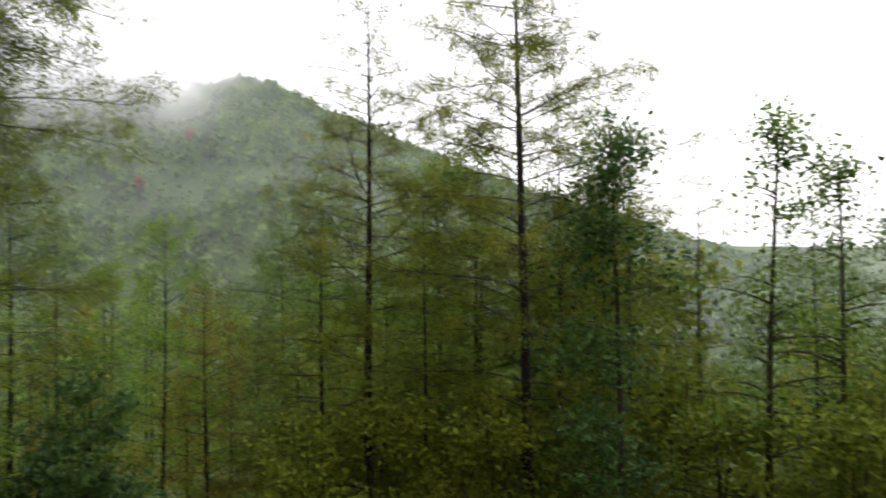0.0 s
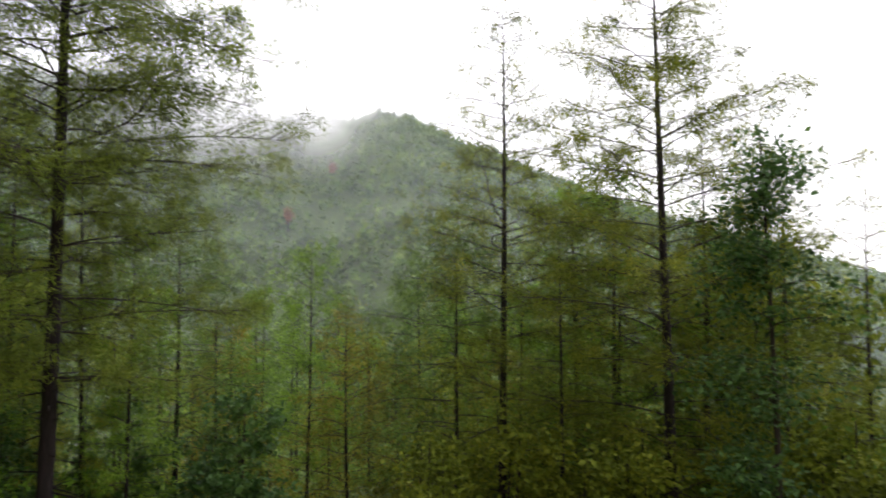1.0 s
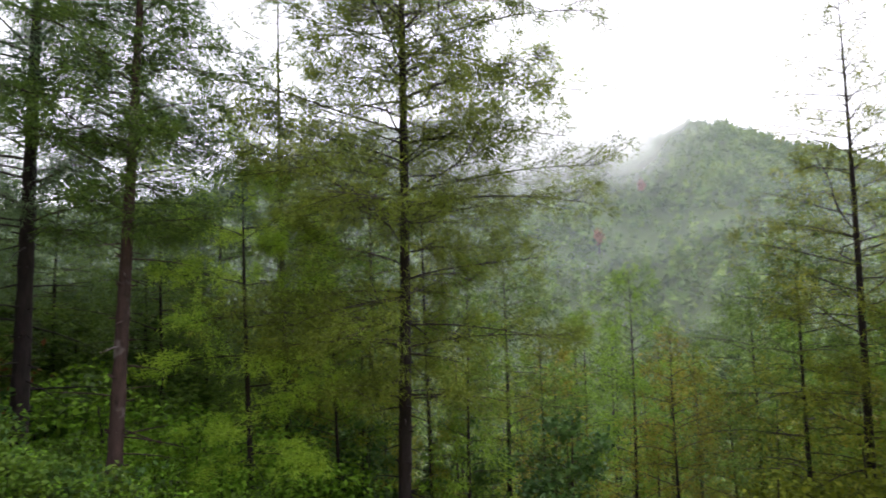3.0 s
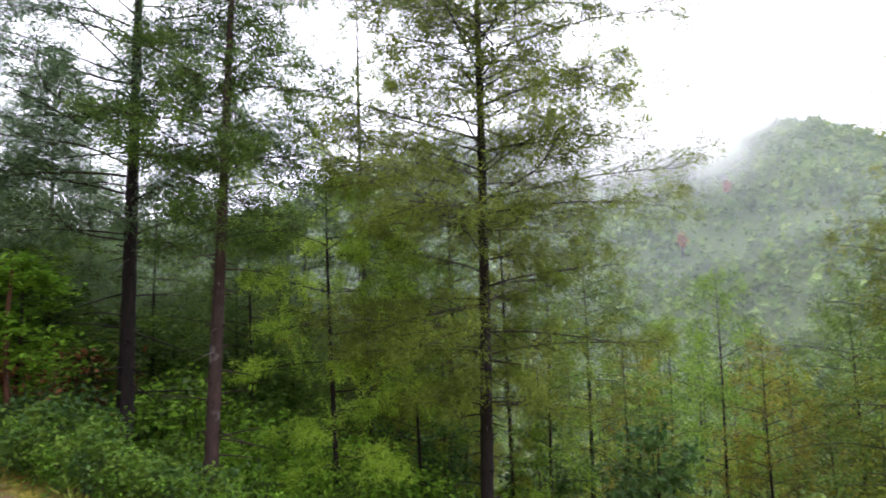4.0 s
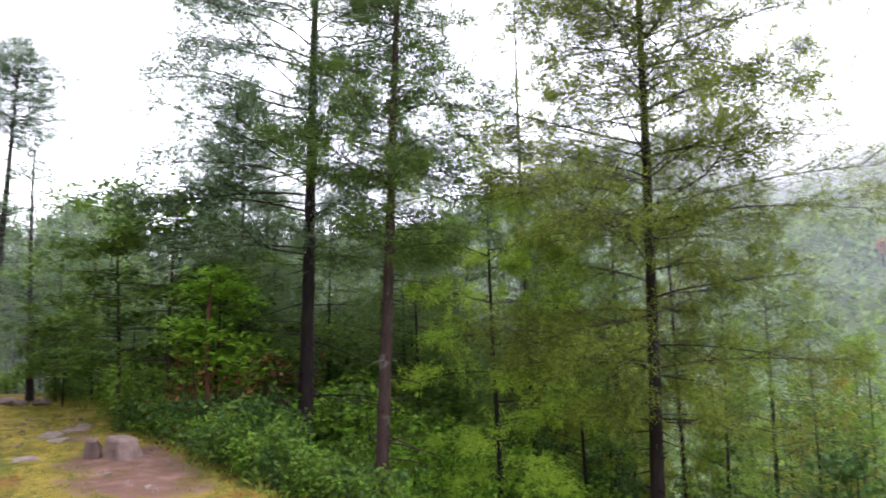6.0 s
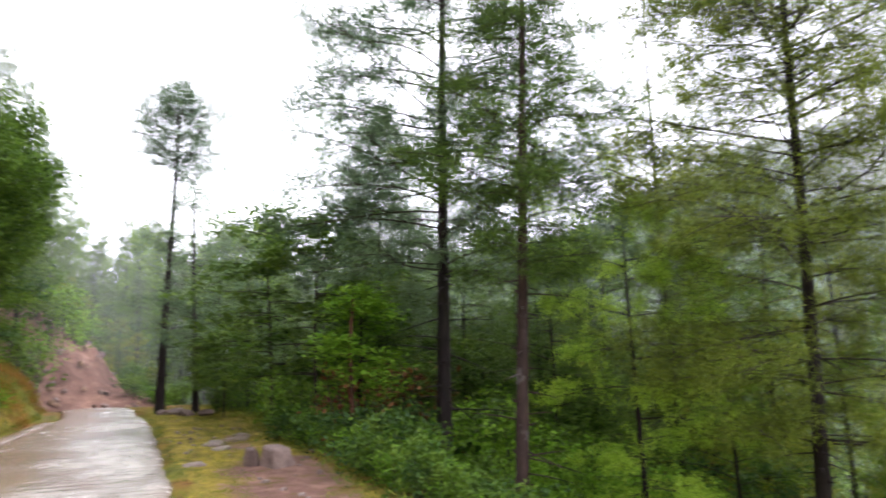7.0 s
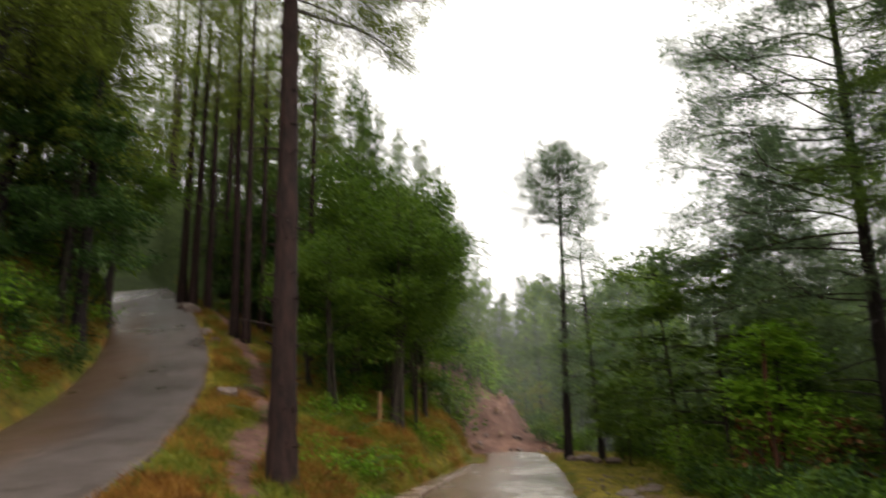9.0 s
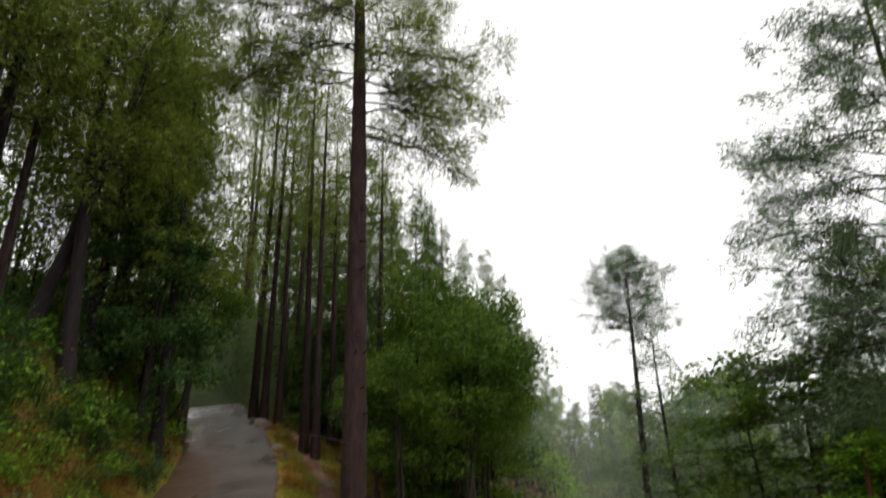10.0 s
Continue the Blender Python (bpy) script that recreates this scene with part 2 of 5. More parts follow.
def mist_material(name, density, scale, seed, tint=(0.93, 0.95, 0.93), ragged=((0.25, 0.35), (0.7, 1.0))):
    """Drifting cloud: pale droplets that scatter the sky's light, with ragged gaps."""
    m = bpy.data.materials.new(name)
    m.use_nodes = True
    nt = m.node_tree
    nt.nodes.remove(nt.nodes["Principled BSDF"])
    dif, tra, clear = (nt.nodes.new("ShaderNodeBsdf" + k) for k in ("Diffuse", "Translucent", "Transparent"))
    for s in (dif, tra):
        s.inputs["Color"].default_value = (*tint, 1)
    half, out = nt.nodes.new("ShaderNodeAddShader"), nt.nodes.new("ShaderNodeMixShader")
    for s, up in ((dif, 1), (tra, -1)):      # droplets catch the light of the whole sky, whichever way the bank hangs
        v = nt.nodes.new("ShaderNodeCombineXYZ")
        v.inputs["Z"].default_value = up
        nt.links.new(v.outputs[0], s.inputs["Normal"])
    nt.links.new(dif.outputs[0], half.inputs[0])
    nt.links.new(tra.outputs[0], half.inputs[1])
    g = nt.nodes.new("ShaderNodeNewGeometry")
    mp = nt.nodes.new("ShaderNodeMapping")
    mp.inputs["Location"].default_value = (seed, seed * 2, 0)
    mp.inputs["Scale"].default_value = (scale, scale, scale * 1.6)
    nt.links.new(g.outputs["Position"], mp.inputs["Vector"])
    n = nt.nodes.new("ShaderNodeTexNoise")
    n.inputs["Scale"].default_value, n.inputs["Detail"].default_value = 1.0, 5.0
    nt.links.new(mp.outputs["Vector"], n.inputs["Vector"])
    body = ramp(nt, n.outputs["Fac"], [(at, (v, v, v)) for at, v in ragged])
    a = attribute(nt, "mistiness")
    mul = nt.nodes.new("ShaderNodeMath")
    mul.operation = "MULTIPLY"
    nt.links.new(body, mul.inputs[0])
    nt.links.new(a, mul.inputs[1])
    mul2 = nt.nodes.new("ShaderNodeMath")
    mul2.operation, mul2.use_clamp = "MULTIPLY", True
    nt.links.new(mul.outputs[0], mul2.inputs[0])
    mul2.inputs[1].default_value = density
    nt.links.new(mul2.outputs[0], out.inputs[0])
    nt.links.new(clear.outputs[0], out.inputs[1])
    nt.links.new(half.outputs[0], out.inputs[2])
    nt.links.new(out.outputs[0], nt.nodes["Material Output"].inputs["Surface"])
    return m


# ---- the lie of the land ----
def smooth(a, b, x):
    k = np.clip((x - a) / (b - a), 0, 1)
    return k * k * (3 - 2 * k)


def waves(x, y, size, seed=0.0):
    """Soft unevenness of about one unit, size metres across."""
    x, y = x / size + seed, y / size - seed
    return (np.sin(1.7 * x + 0.9 * np.sin(1.3 * y)) + np.sin(2.1 * y + 1.1 * np.sin(1.1 * x)) + 0.6 * np.sin(3.7 * x - 2.9 * y)
            + 0.5 * np.sin(5.3 * x + 4.1 * y)) / 3.1


def low_half(x):
    """Half the width of the lower road."""
    return 1.38 - 0.5 * smooth(-12, -22.5, x)


def low_road_y(x):
    """Centre line of the lower road."""
    s = np.maximum(-8 - x, 0)
    return -0.35 - low_half(x) - 0.04 * s - 0.0045 * s * s - 0.02 * np.maximum(s - 15, 0) ** 2


def low_road_z(x):
    s = np.maximum(-22 - x, 0)
    return -0.012 * np.minimum(s, 10) ** 2 - 0.24 * np.maximum(s - 10, 0)


def high_road_y(x):
    """Valley-side edge of the upper road."""
    s = -(x + 7.2)
    return -5.8 - 0.30 * s - 0.0167 * np.maximum(s, 0) ** 2


def high_road_z(x):
    s = -(x + 7.2)
    up = 0.7 + 0.17 * s + 0.0077 * s * s
    down = np.maximum(0.7 + 0.15 * s, 0)
    return np.where(s > 0, np.minimum(up, 7.5 + 0.05 * s), down)


HIGH_WIDE = 3.0
RIDGE_AZ = (-180, -60, -30, -20, 0, 11, 15, 18, 21, 25, 30, 37, 47, 60, 80, 95, 130, 180)
RIDGE_EL = (3, -2, -2.5, -0.3, 6.8, 10.9, 13.2, 13.7, 13.0, 13.4, 14.6, 14.9, 14.0, 9, 6, 5, 6, 3)


def ground(x, y):
    x, y = np.asarray(x, float), np.asarray(y, float)
    zl, yl = low_road_z(x), low_road_y(x)
    zh, yh = high_road_z(x), high_road_y(x)
    # valley side: a narrow verge, then the slope
    edge = np.interp(x, (-40, -18, -9, -6, -2, 10), (-1.5, 1.0, 1.9, 1.6, 0.7, 0.5))
    d = y - edge
    steep = np.interp(x, (-12, -5), (0.42, 0.55))
    fall = steep * np.maximum(d - 0.25, 0) - 0.14 * np.maximum(d - 9, 0) + 0.05 * smooth(0, 3, d) * waves(x, y, 2.5) * 3
    valley = zl - np.minimum(fall, 30 + 2 * waves(x, y, 40))
    # the bank between the two roads
    low_left, gap = yl - low_half(x) - 0.7, np.maximum(yl - low_half(x) - 0.7 - yh, 0.3)
    k = np.clip((low_left - y) / gap, 0, 1)
    bank = zl + (zh - zl) * np.sqrt(k) * 0.8 + (zh - zl) * k * 0.2 + 0.08 * np.sin(k * math.pi) * waves(x, y, 1.3, 3)
    # hillside above the upper road
    slope_len = HIGH_WIDE * 1.16
    u = (yh - slope_len - y) * 0.8
    hill = zh + 1.6 * np.clip(u, 0, 2.6) + 0.5 * np.clip(u - 2.6, 0, 0.9) + 0.55 * np.clip(u - 3.5, 0, 60) + 0.15 * smooth(0.3, 2, u) * waves(x, y, 2.2, 5)
    z = np.where(y > yl - low_half(x), np.where(y > yl + low_half(x), valley, zl), np.where(y > yh, bank, np.where(u > 0, hill, zh)))
    # the spur beyond the bend of the lower road, with its raw cut
    lumps = 0.25 - 0.7 * np.abs(np.sin(1.7 * y + 0.5 * x + 1.4 * waves(x, y, 2.1, 9))) + 0.5 * waves(x, y, 1.7, 4) + 0.35 * waves(x, y, 0.8) + 0.2 * waves(x, y, 0.4, 2)
    spur = smooth(-25.5, -33, x) * (smooth(-1.3 + 0.6 * waves(x, y, 2.3, 6), -8.5, y) ** 0.8 * 5.4 + smooth(1.5, -3, y) * 0.7 + lumps * smooth(0.5, -3, y)) + smooth(-36, -75, x) * smooth(25, -15, y) * 7
    z = z + np.where(y > yh, spur, 0)
    # far hills
    r = np.hypot(x, y)
    az = np.degrees(np.arctan2(-x, y))
    crest = 1.6 + 360 * np.tan(np.radians(np.interp(az, RIDGE_AZ, RIDGE_EL))) - 4
    rise = smooth(80, 370, r) ** 1.15
    z = z * (1 - smooth(90, 260, r)) + smooth(90, 260, r) * (-26) * (1 - rise) + (crest + 5 * waves(x, y, 45, 2)) * rise
    return z


def gz(x, y):
    return float(ground(x, y))


def polar(az, d):
    a = radians(az)
    return -d * math.sin(a), d * math.cos(a)


def mesh_from(name, verts, faces, mat=None, smooth_shade=False):
    """verts (n, 3) and faces (m, k) as arrays, all faces of k corners."""
    verts, faces = np.asarray(verts, np.float32), np.asarray(faces, np.int32)
    me = bpy.data.meshes.new(name)
    m, k = faces.shape
    me.vertices.add(len(verts))
    me.vertices.foreach_set("co", verts.ravel())
    me.loops.add(m * k)
    me.loops.foreach_set("vertex_index", faces.ravel())
    me.polygons.add(m)
    me.polygons.foreach_set("loop_start", np.arange(0, m * k, k, dtype=np.int32))
    me.polygons.foreach_set("loop_total", np.full(m, k, np.int32))
    if smooth_shade:
        me.polygons.foreach_set("use_smooth", np.ones(m, bool))
    me.update(calc_edges=True)
    if mat:
        me.materials.append(mat)
    return me


def grid_faces(n, m):
    i, j = np.meshgrid(np.arange(n - 1), np.arange(m - 1), indexing="ij")
    a = (i * m + j).ravel()
    return np.stack([a, a + m, a + m + 1, a + 1], 1)


def float_layer(me, name, values):
    at = me.attributes.new(name, "FLOAT", "POINT")
    at.data.foreach_set("value", np.asarray(values, np.float32))


def graded(lo, a, b, hi, step, grow=1.09):
    mid = list(np.arange(a, b + 1e-6, step))
    s, p = step, b
    while p < hi:
        s = min(s * grow, 7.0) if p < 430 else s * 1.4
        p += s
        mid.append(p)
    s, p = step, a
    while p > lo:
        s = min(s * grow, 7.0) if p > -430 else s * 1.4
        p -= s
        mid.insert(0, p)
    return np.array(mid)


def build_ground():
    xs, ys = graded(-1800, -34, 6, 1800, 0.28, 1.08), graded(-1800, -18, 6, 1800, 0.28, 1.08)
    X, Y = np.meshgrid(xs, ys, indexing="ij")
    Z = ground(X, Y)
    yl, yh = low_road_y(X), high_road_y(X)
    on_low = np.abs(Y - yl) < low_half(X) + 0.05
    on_high = (Y < yh + 0.05) & (Y > yh - HIGH_WIDE * 1.16)
    road = (on_low & (X > -45)) | (on_high & (X > -40) & (X < 30))
    Z = np.where(road, Z - 0.10, Z + 0.03 * waves(X, Y, 0.5, 7))
    me = mesh_from("ground", np.stack([X.ravel(), Y.ravel(), Z.ravel()], 1), grid_faces(len(xs), len(ys)), GROUND, True)
    verge = smooth(-5, -8, X) * smooth(-26, -21, X) * smooth(0, 0.3, Y - yl - low_half(X)) * smooth(2.6, 1.4, Y)
    bank_moss = 0.56 * smooth(0.2, 1.0, yl - low_half(X) - Y) * (Y > yh) * smooth(-25, -19, X)
    strip = 0.55 * smooth(0.9, 0.3, np.abs(Y - yh - 0.35)) * smooth(-28, -20, X) + 0.25 * smooth(2.4, 0.6, np.abs(Y - (yh - HIGH_WIDE * 1.16 - 0.9)))
    lane = (Y > yh) * smooth(0.9, 0.2, np.abs(Y - yh - 1.4 + 0.35 * waves(X, Y, 2.0))) * smooth(-30, -22, X) * smooth(-7, -9.5, X) * 0.7
    bare = 0.58 * smooth(2.0, 0.7, np.hypot((X + 9.3 + 0.5 * waves(X, Y, 0.7)) / 2.0, (Y - 1.1 + 0.3 * waves(X, Y, 0.5, 3)) / 0.75)) + 0.5 * smooth(1.2, 0.4, np.hypot((X + 13.2) / 1.6, (Y - 0.55) / 0.4))
    slip = smooth(-25, -27, X) * smooth(-44, -37, X) * smooth(0.5, -2.0, Y) * smooth(-10.5, -7.5, Y + 0.4 * waves(X, Y, 2))
    edge_earth = 0.42 * smooth(0.55, 0.1, np.abs(Y - (yl - low_half(X) - 0.3)))
    cut = 0.12 * smooth(1.6, 0.4, np.abs(Y - (yh - HIGH_WIDE * 1.16 - 0.3)))
    float_layer(me, "wood", (smooth(20, 34, np.hypot(X, Y)) * (0.85 + 0.35 * smooth(30, 70, np.hypot(X, Y)))).ravel())
    float_layer(me, "moss", np.maximum(np.maximum(verge * 0.66, bank_moss), strip).ravel())
    float_layer(me, "earth", np.clip(bare * verge + slip * 1.2 + edge_earth + cut + lane, 0, 1).ravel())
    return tagged(new("ground", me), "steep forested mountainside, grass and needle litter over red earth", "ground", kind="structure")


def road_slab(name, x0, x1, lo, hi, zf, mat, label, thick=0.12, up=0.0, mud=0.0):
    """A concrete slab between two edge lines, cast in one piece with rounded, slightly wandering edges."""
    n, m = 180, 14
    xs = np.linspace(x0, x1, n)
    t = np.array([0, 0, 0.012, 0.05, 0.15, 0.28, 0.4, 0.5, 0.6, 0.72, 0.85, 0.95, 0.988, 1, 1])
    m = len(t)
    a = lo(xs) + 0.07 * waves(xs, xs, 0.9, 1) + 0.04 * waves(xs, xs, 0.3, 4)
    b = hi(xs) + 0.07 * waves(xs, xs, 1.1, 6) + 0.05 * waves(xs, xs, 0.35, 8)
    Y = a[:, None] + (b - a)[:, None] * t[None]
    X = np.repeat(xs[:, None], m, 1)
    prof = np.array([-thick, -0.015, 0, 0.006, 0.012, 0.018, 0.02, 0.02, 0.02, 0.018, 0.012, 0.006, 0, -0.015, -thick])
    Z = zf(X) + up + prof[None] + 0.008 * waves(X, Y, 1.7, 3)
    me = mesh_from(name, np.stack([X.ravel(), Y.ravel(), Z.ravel()], 1), grid_faces(n, m), mat, True)
    float_layer(me, "mud", (mud * (smooth(0.62, 0.2, t[None] + 0.12 * waves(X, Y, 1.6, 2)) + 0.5 * smooth(0.93, 1.0, t[None] + 0.03 * waves(X, Y, 0.8, 5)))).ravel())
    return tagged(new(name, me), label, "road", kind="structure")


def switchback():
    """A stretch of the road higher up the hillside, lying on the slope."""
    n, m = 24, 6
    t, u = np.meshgrid(np.linspace(0, 1, n), np.linspace(0, 1, m), indexing="ij")
    az, d = np.radians(138.6 + 9 * t), 25.5 + 4.5 * t + 3.0 * (u - 0.5)
    x, y = -d * np.sin(az), d * np.cos(az)
    top = np.stack([x, y, ground(x, y) + 0.14 - 0.2 * ((u == 0) | (u == 1))], 2).reshape(-1, 3)
    me = mesh_from("switchback_road", top, grid_faces(n, m), CONCRETE_SHADED, True)
    float_layer(me, "mud", np.zeros(n * m))
    return tagged(new("switchback_road", me), "grey concrete bend of the road higher up the hillside", "road", kind="structure")


build_ground()
switchback()
road_slab("road", 26, -44, lambda x: low_road_y(x) - low_half(x), lambda x: low_road_y(x) + low_half(x), low_road_z, CONCRETE,
          "narrow wet concrete mountain road with brushed ribs", up=0.03, mud=0.75)
road_slab("road_edge_strip", 6, -19, lambda x: low_road_y(x) - low_half(x) - 0.62 + 0.035 * np.clip(-8 - x, 0, 15), lambda x: low_road_y(x) - low_half(x) - 0.02, low_road_z, EDGE,
          "broken worn concrete edge strip stained with red earth", up=0.045, mud=0.6)
road_slab("upper_road", 20, -27, lambda x: high_road_y(x) - HIGH_WIDE * 1.16, high_road_y, high_road_z, CONCRETE_SHADED,
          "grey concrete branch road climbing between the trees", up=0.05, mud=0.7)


# ---- making trees ----
class Soup:
    """Collects triangles."""

    def __init__(self):
        self.v, self.f, self.n = [], [], 0

    def add(self, verts, faces):
        self.v.append(np.asarray(verts, np.float32))
        self.f.append(np.asarray(faces, np.int32) + self.n)
        self.n += len(verts)

    def mesh(self, name, mat, smooth_shade=False):
        return mesh_from(name, np.concatenate(self.v), np.concatenate(self.f), mat, smooth_shade)


def tube(soup, pts, radii, sides):
    """A tapered limb along pts."""
    pts = np.asarray(pts, float)
    n = len(pts)
    tang = np.gradient(pts, axis=0)
    tang /= np.linalg.norm(tang, axis=1)[:, None] + 1e-9
    ref = np.where(np.abs(tang[:, 2:3]) > 0.9, np.array([[1.0, 0, 0]]), np.array([[0, 0, 1.0]]))
    a = np.cross(tang, ref)
    a /= np.linalg.norm(a, axis=1)[:, None] + 1e-9
    b = np.cross(tang, a)
    th = np.arange(sides) * 2 * math.pi / sides
    ring = pts[:, None] + np.asarray(radii)[:, None, None] * (np.cos(th)[None, :, None] * a[:, None] + np.sin(th)[None, :, None] * b[:, None])
    i, j = np.meshgrid(np.arange(n - 1), np.arange(sides), indexing="ij")
    p, q = (i * sides + j).ravel(), (i * sides + (j + 1) % sides).ravel()
    tri = np.concatenate([np.stack([p, q, q + sides], 1), np.stack([p, q + sides, p + sides], 1)])
    soup.add(ring.reshape(-1, 3), tri)


def unit(v):
    return v / (np.linalg.norm(v, axis=-1, keepdims=True) + 1e-9)


def needles(soup, rng, at, along, length, width, blades, spread, droop):
    """Tufts of long needles at the points at, pointing along."""
    n = len(at)
    p = np.repeat(at, blades, 0)
    d = unit(np.repeat(along, blades, 0) + rng.normal(0, spread, (n * blades, 3)))
    ln = length * rng.uniform(0.55, 1.15, (n * blades, 1))
    side = unit(np.cross(d, rng.normal(0, 1, (n * blades, 3)))) * width * 0.5
    root = p + rng.normal(0, 0.03, p.shape) + d * ln * 0.1
    tip = root + d * ln + np.array([0, 0, -droop]) * ln
    mid = root + (tip - root) * 0.35
    v = np.stack([mid - side, mid + side, np.where(rng.random((n * blades, 1)) < 0.5, tip, root - d * ln * 0.3 + (tip - root) * 1.3)], 1).reshape(-1, 3)
    soup.add(v, np.arange(n * blades)[:, None] * 3 + [0, 1, 2])


def leaves(soup, rng, at, size, flat=0.5, long=1.6):
    """Folded leaves, two triangles each."""
    n = len(at)
    nrm = unit(rng.normal(0, 1, (n, 3)) * (1 - flat) + np.array([0, 0, 1.0]) * flat * 1.5)
    ax = unit(np.cross(nrm, rng.normal(0, 1, (n, 3))))
    ay = np.cross(nrm, ax)
    s = size * rng.uniform(0.6, 1.3, (n, 1))
    a, b = at - ax * s * long / 2, at + ax * s * long / 2 - nrm * s * 0.25
    c = at + ay * s * 0.5 + nrm * s * 0.12
    d = at - ay * s * 0.5 + nrm * s * 0.12
    v = np.stack([a, c, b, d], 1).reshape(-1, 3)
    k = np.arange(n)[:, None] * 4
    soup.add(v, np.concatenate([k + [0, 1, 2], k + [0, 2, 3]]))


def trunk_line(rng, H, bend, n=14, lean=0.0):
    t = np.linspace(0, 1, n)
    ph = rng.uniform(0, 6.28, 2)
    x = bend * (np.sin(t * 3.1 + ph[0]) - math.sin(ph[0])) + lean * H * t
    y = bend * (np.sin(t * 2.7 + ph[1]) - math.sin(ph[1]))
    return np.stack([x, y, H * t], 1)


def thing(name, label, category, group=""):
    e = new(name)
    return tagged(e, label, category, group)


def part(name, me, parent, label=""):
    ob = new(name, me)
    ob.parent = parent
    return tagged(ob, label) if label else ob


def two_part_mesh(name, a, mat_a, b, mat_b):
    """Trunk and limbs as one piece of wood, with two barks."""
    va, fa, vb, fb = np.concatenate(a.v), np.concatenate(a.f), np.concatenate(b.v), np.concatenate(b.f)
    me = mesh_from(name, np.concatenate([va, vb]), np.concatenate([fa, fb + len(va)]), mat_a, True)
    me.materials.append(mat_b)
    me.polygons.foreach_set("material_index", np.concatenate([np.zeros(len(fa), np.int32), np.ones(len(fb), np.int32)]))
    return me


def pine(seed, H, dia, crown=0.3, reach=2.6, whorl=0.42, per=5, rise=0.25, sag=0.35, tuft=0.2, dense=1.0, bare=0.1, blades=11, wide=0.0155,
         bark=None, green=None, bend=0.08, label="", snags=14, profile=None, extra=(), plain=0, thin=0.0):
    """A pine: tapered trunk with snags, whorls of long arched limbs with side twigs, tufts of long needles."""
    rng = np.random.default_rng(seed)
    trunk, limbs, crown_s = Soup(), Soup(), Soup()
    line = trunk_line(rng, H, bend, 14 if plain else 64)
    tz = np.linspace(0, 1, len(line))
    rad = dia / 2 * np.clip(1.0 - tz, 0.03, 1) ** 0.8 * (1 + 0.35 * np.exp(-tz * H / 0.35))
    knots = [] if plain else np.cumsum(np.random.default_rng(seed + 500).uniform(0.32, 0.7, 40))
    for hk in knots:                              # swollen rings where old whorls grew
        rad = rad * (1 + 0.13 * np.exp(-((tz * H - hk) / 0.1) ** 2))
    line2 = np.concatenate([[line[0] - [0, 0, 0.5]], line])
    tube(trunk, line2, np.concatenate([[rad[0] * 1.1], rad]), (12, 8, 5)[plain])

    def on_trunk(h):
        return np.array([np.interp(h / H, tz, line[:, k]) for k in range(3)]), float(np.interp(h / H, tz, rad))

    for h in rng.uniform(0.08 * H, max(crown, 0.3) * H, snags):
        p, r = on_trunk(h)
        a = rng.uniform(0, 6.28)
        ln = rng.uniform(0.15, 1.25) * (0.6 + 0.5 * reach / 2.6)
        d = np.array([math.cos(a), math.sin(a), rng.uniform(-0.3, 0.25)])
        pts = p + d * np.linspace(0, 1, 4)[:, None] * ln + np.array([0, 0, -0.1]) * (np.linspace(0, 1, 4)[:, None] ** 2) * ln
        tube(trunk, pts, np.array([0.016, 0.013, 0.009, 0.004]), 4)
    for hk in knots:
        if hk < crown * H:
            p, r = on_trunk(hk)
            for a in rng.uniform(0, 6.28, 4):
                d = np.array([math.cos(a), math.sin(a), rng.uniform(0.0, 0.35)])
                tube(trunk, [p + d * r * 0.7, p + d * (r + rng.uniform(0.03, 0.13))], [0.018, 0.011], 5)
    tufts_at, tufts_dir = [], []

    def limb(p, a, L, up, sg, r0, full=1.0):
        s = np.linspace(0, 1, (8, 5, 4)[plain])[:, None]
        out = np.array([math.cos(a), math.sin(a), 0])
        wob = rng.normal(0, 0.06, 2)
        side = np.array([-out[1], out[0], 0])
        pts = p + out * s * L + np.array([0, 0, 1]) * (up * s - sg * s * s + 0.18 * sg * s ** 4) * L + side * L * (wob[0] * np.sin(3 * s) + wob[1] * np.sin(7 * s))
        tube(limbs, pts, r0 * (1 - 0.85 * s[:, 0]) + 0.003, (5, 4, 3)[plain])
        nt = max(1 if thin > 0.5 else 3, int(L * (6.5, 7, 9)[plain] * dense * full))
        for u in np.sort(rng.uniform(bare, 1.0, nt)):
            q = np.array([np.interp(u, s[:, 0], pts[:, k]) for k in range(3)])
            sgn = 1 if rng.random() < 0.5 else -1
            tl = L * rng.uniform(0.18, 0.44) * (1.25 - u * 0.8)
            td = unit(out * rng.uniform(0.5, 1.0) + side * sgn * rng.uniform(0.3, 1.0) + np.array([0, 0, rng.uniform(-0.45, 0.7)]))
            e = q + td * tl + np.array([0, 0, -0.06 * tl])
            if not plain:
                tube(limbs, [q, e], [0.006, 0.003], 3)
            for w, many in (((0.5, 2), (1.0, 4)), ((0.45, 1), (1.0, 2)), ((0.5, 1), (1.0, 1)))[plain]:
                for _ in range(many):
                    tufts_at.append(q + (e - q) * w + rng.normal(0, (0.07, 0.08, 0.03)[plain], 3))
                    tufts_dir.append(unit(td * 0.6 + rng.normal(0, 0.4, 3) + np.array([0, 0, rng.uniform(-0.1, 0.7)])))
        tufts_at.append(pts[-1])
        tufts_dir.append(unit(pts[-1] - pts[-2] + np.array([0, 0, 0.1])))

    h = crown * H
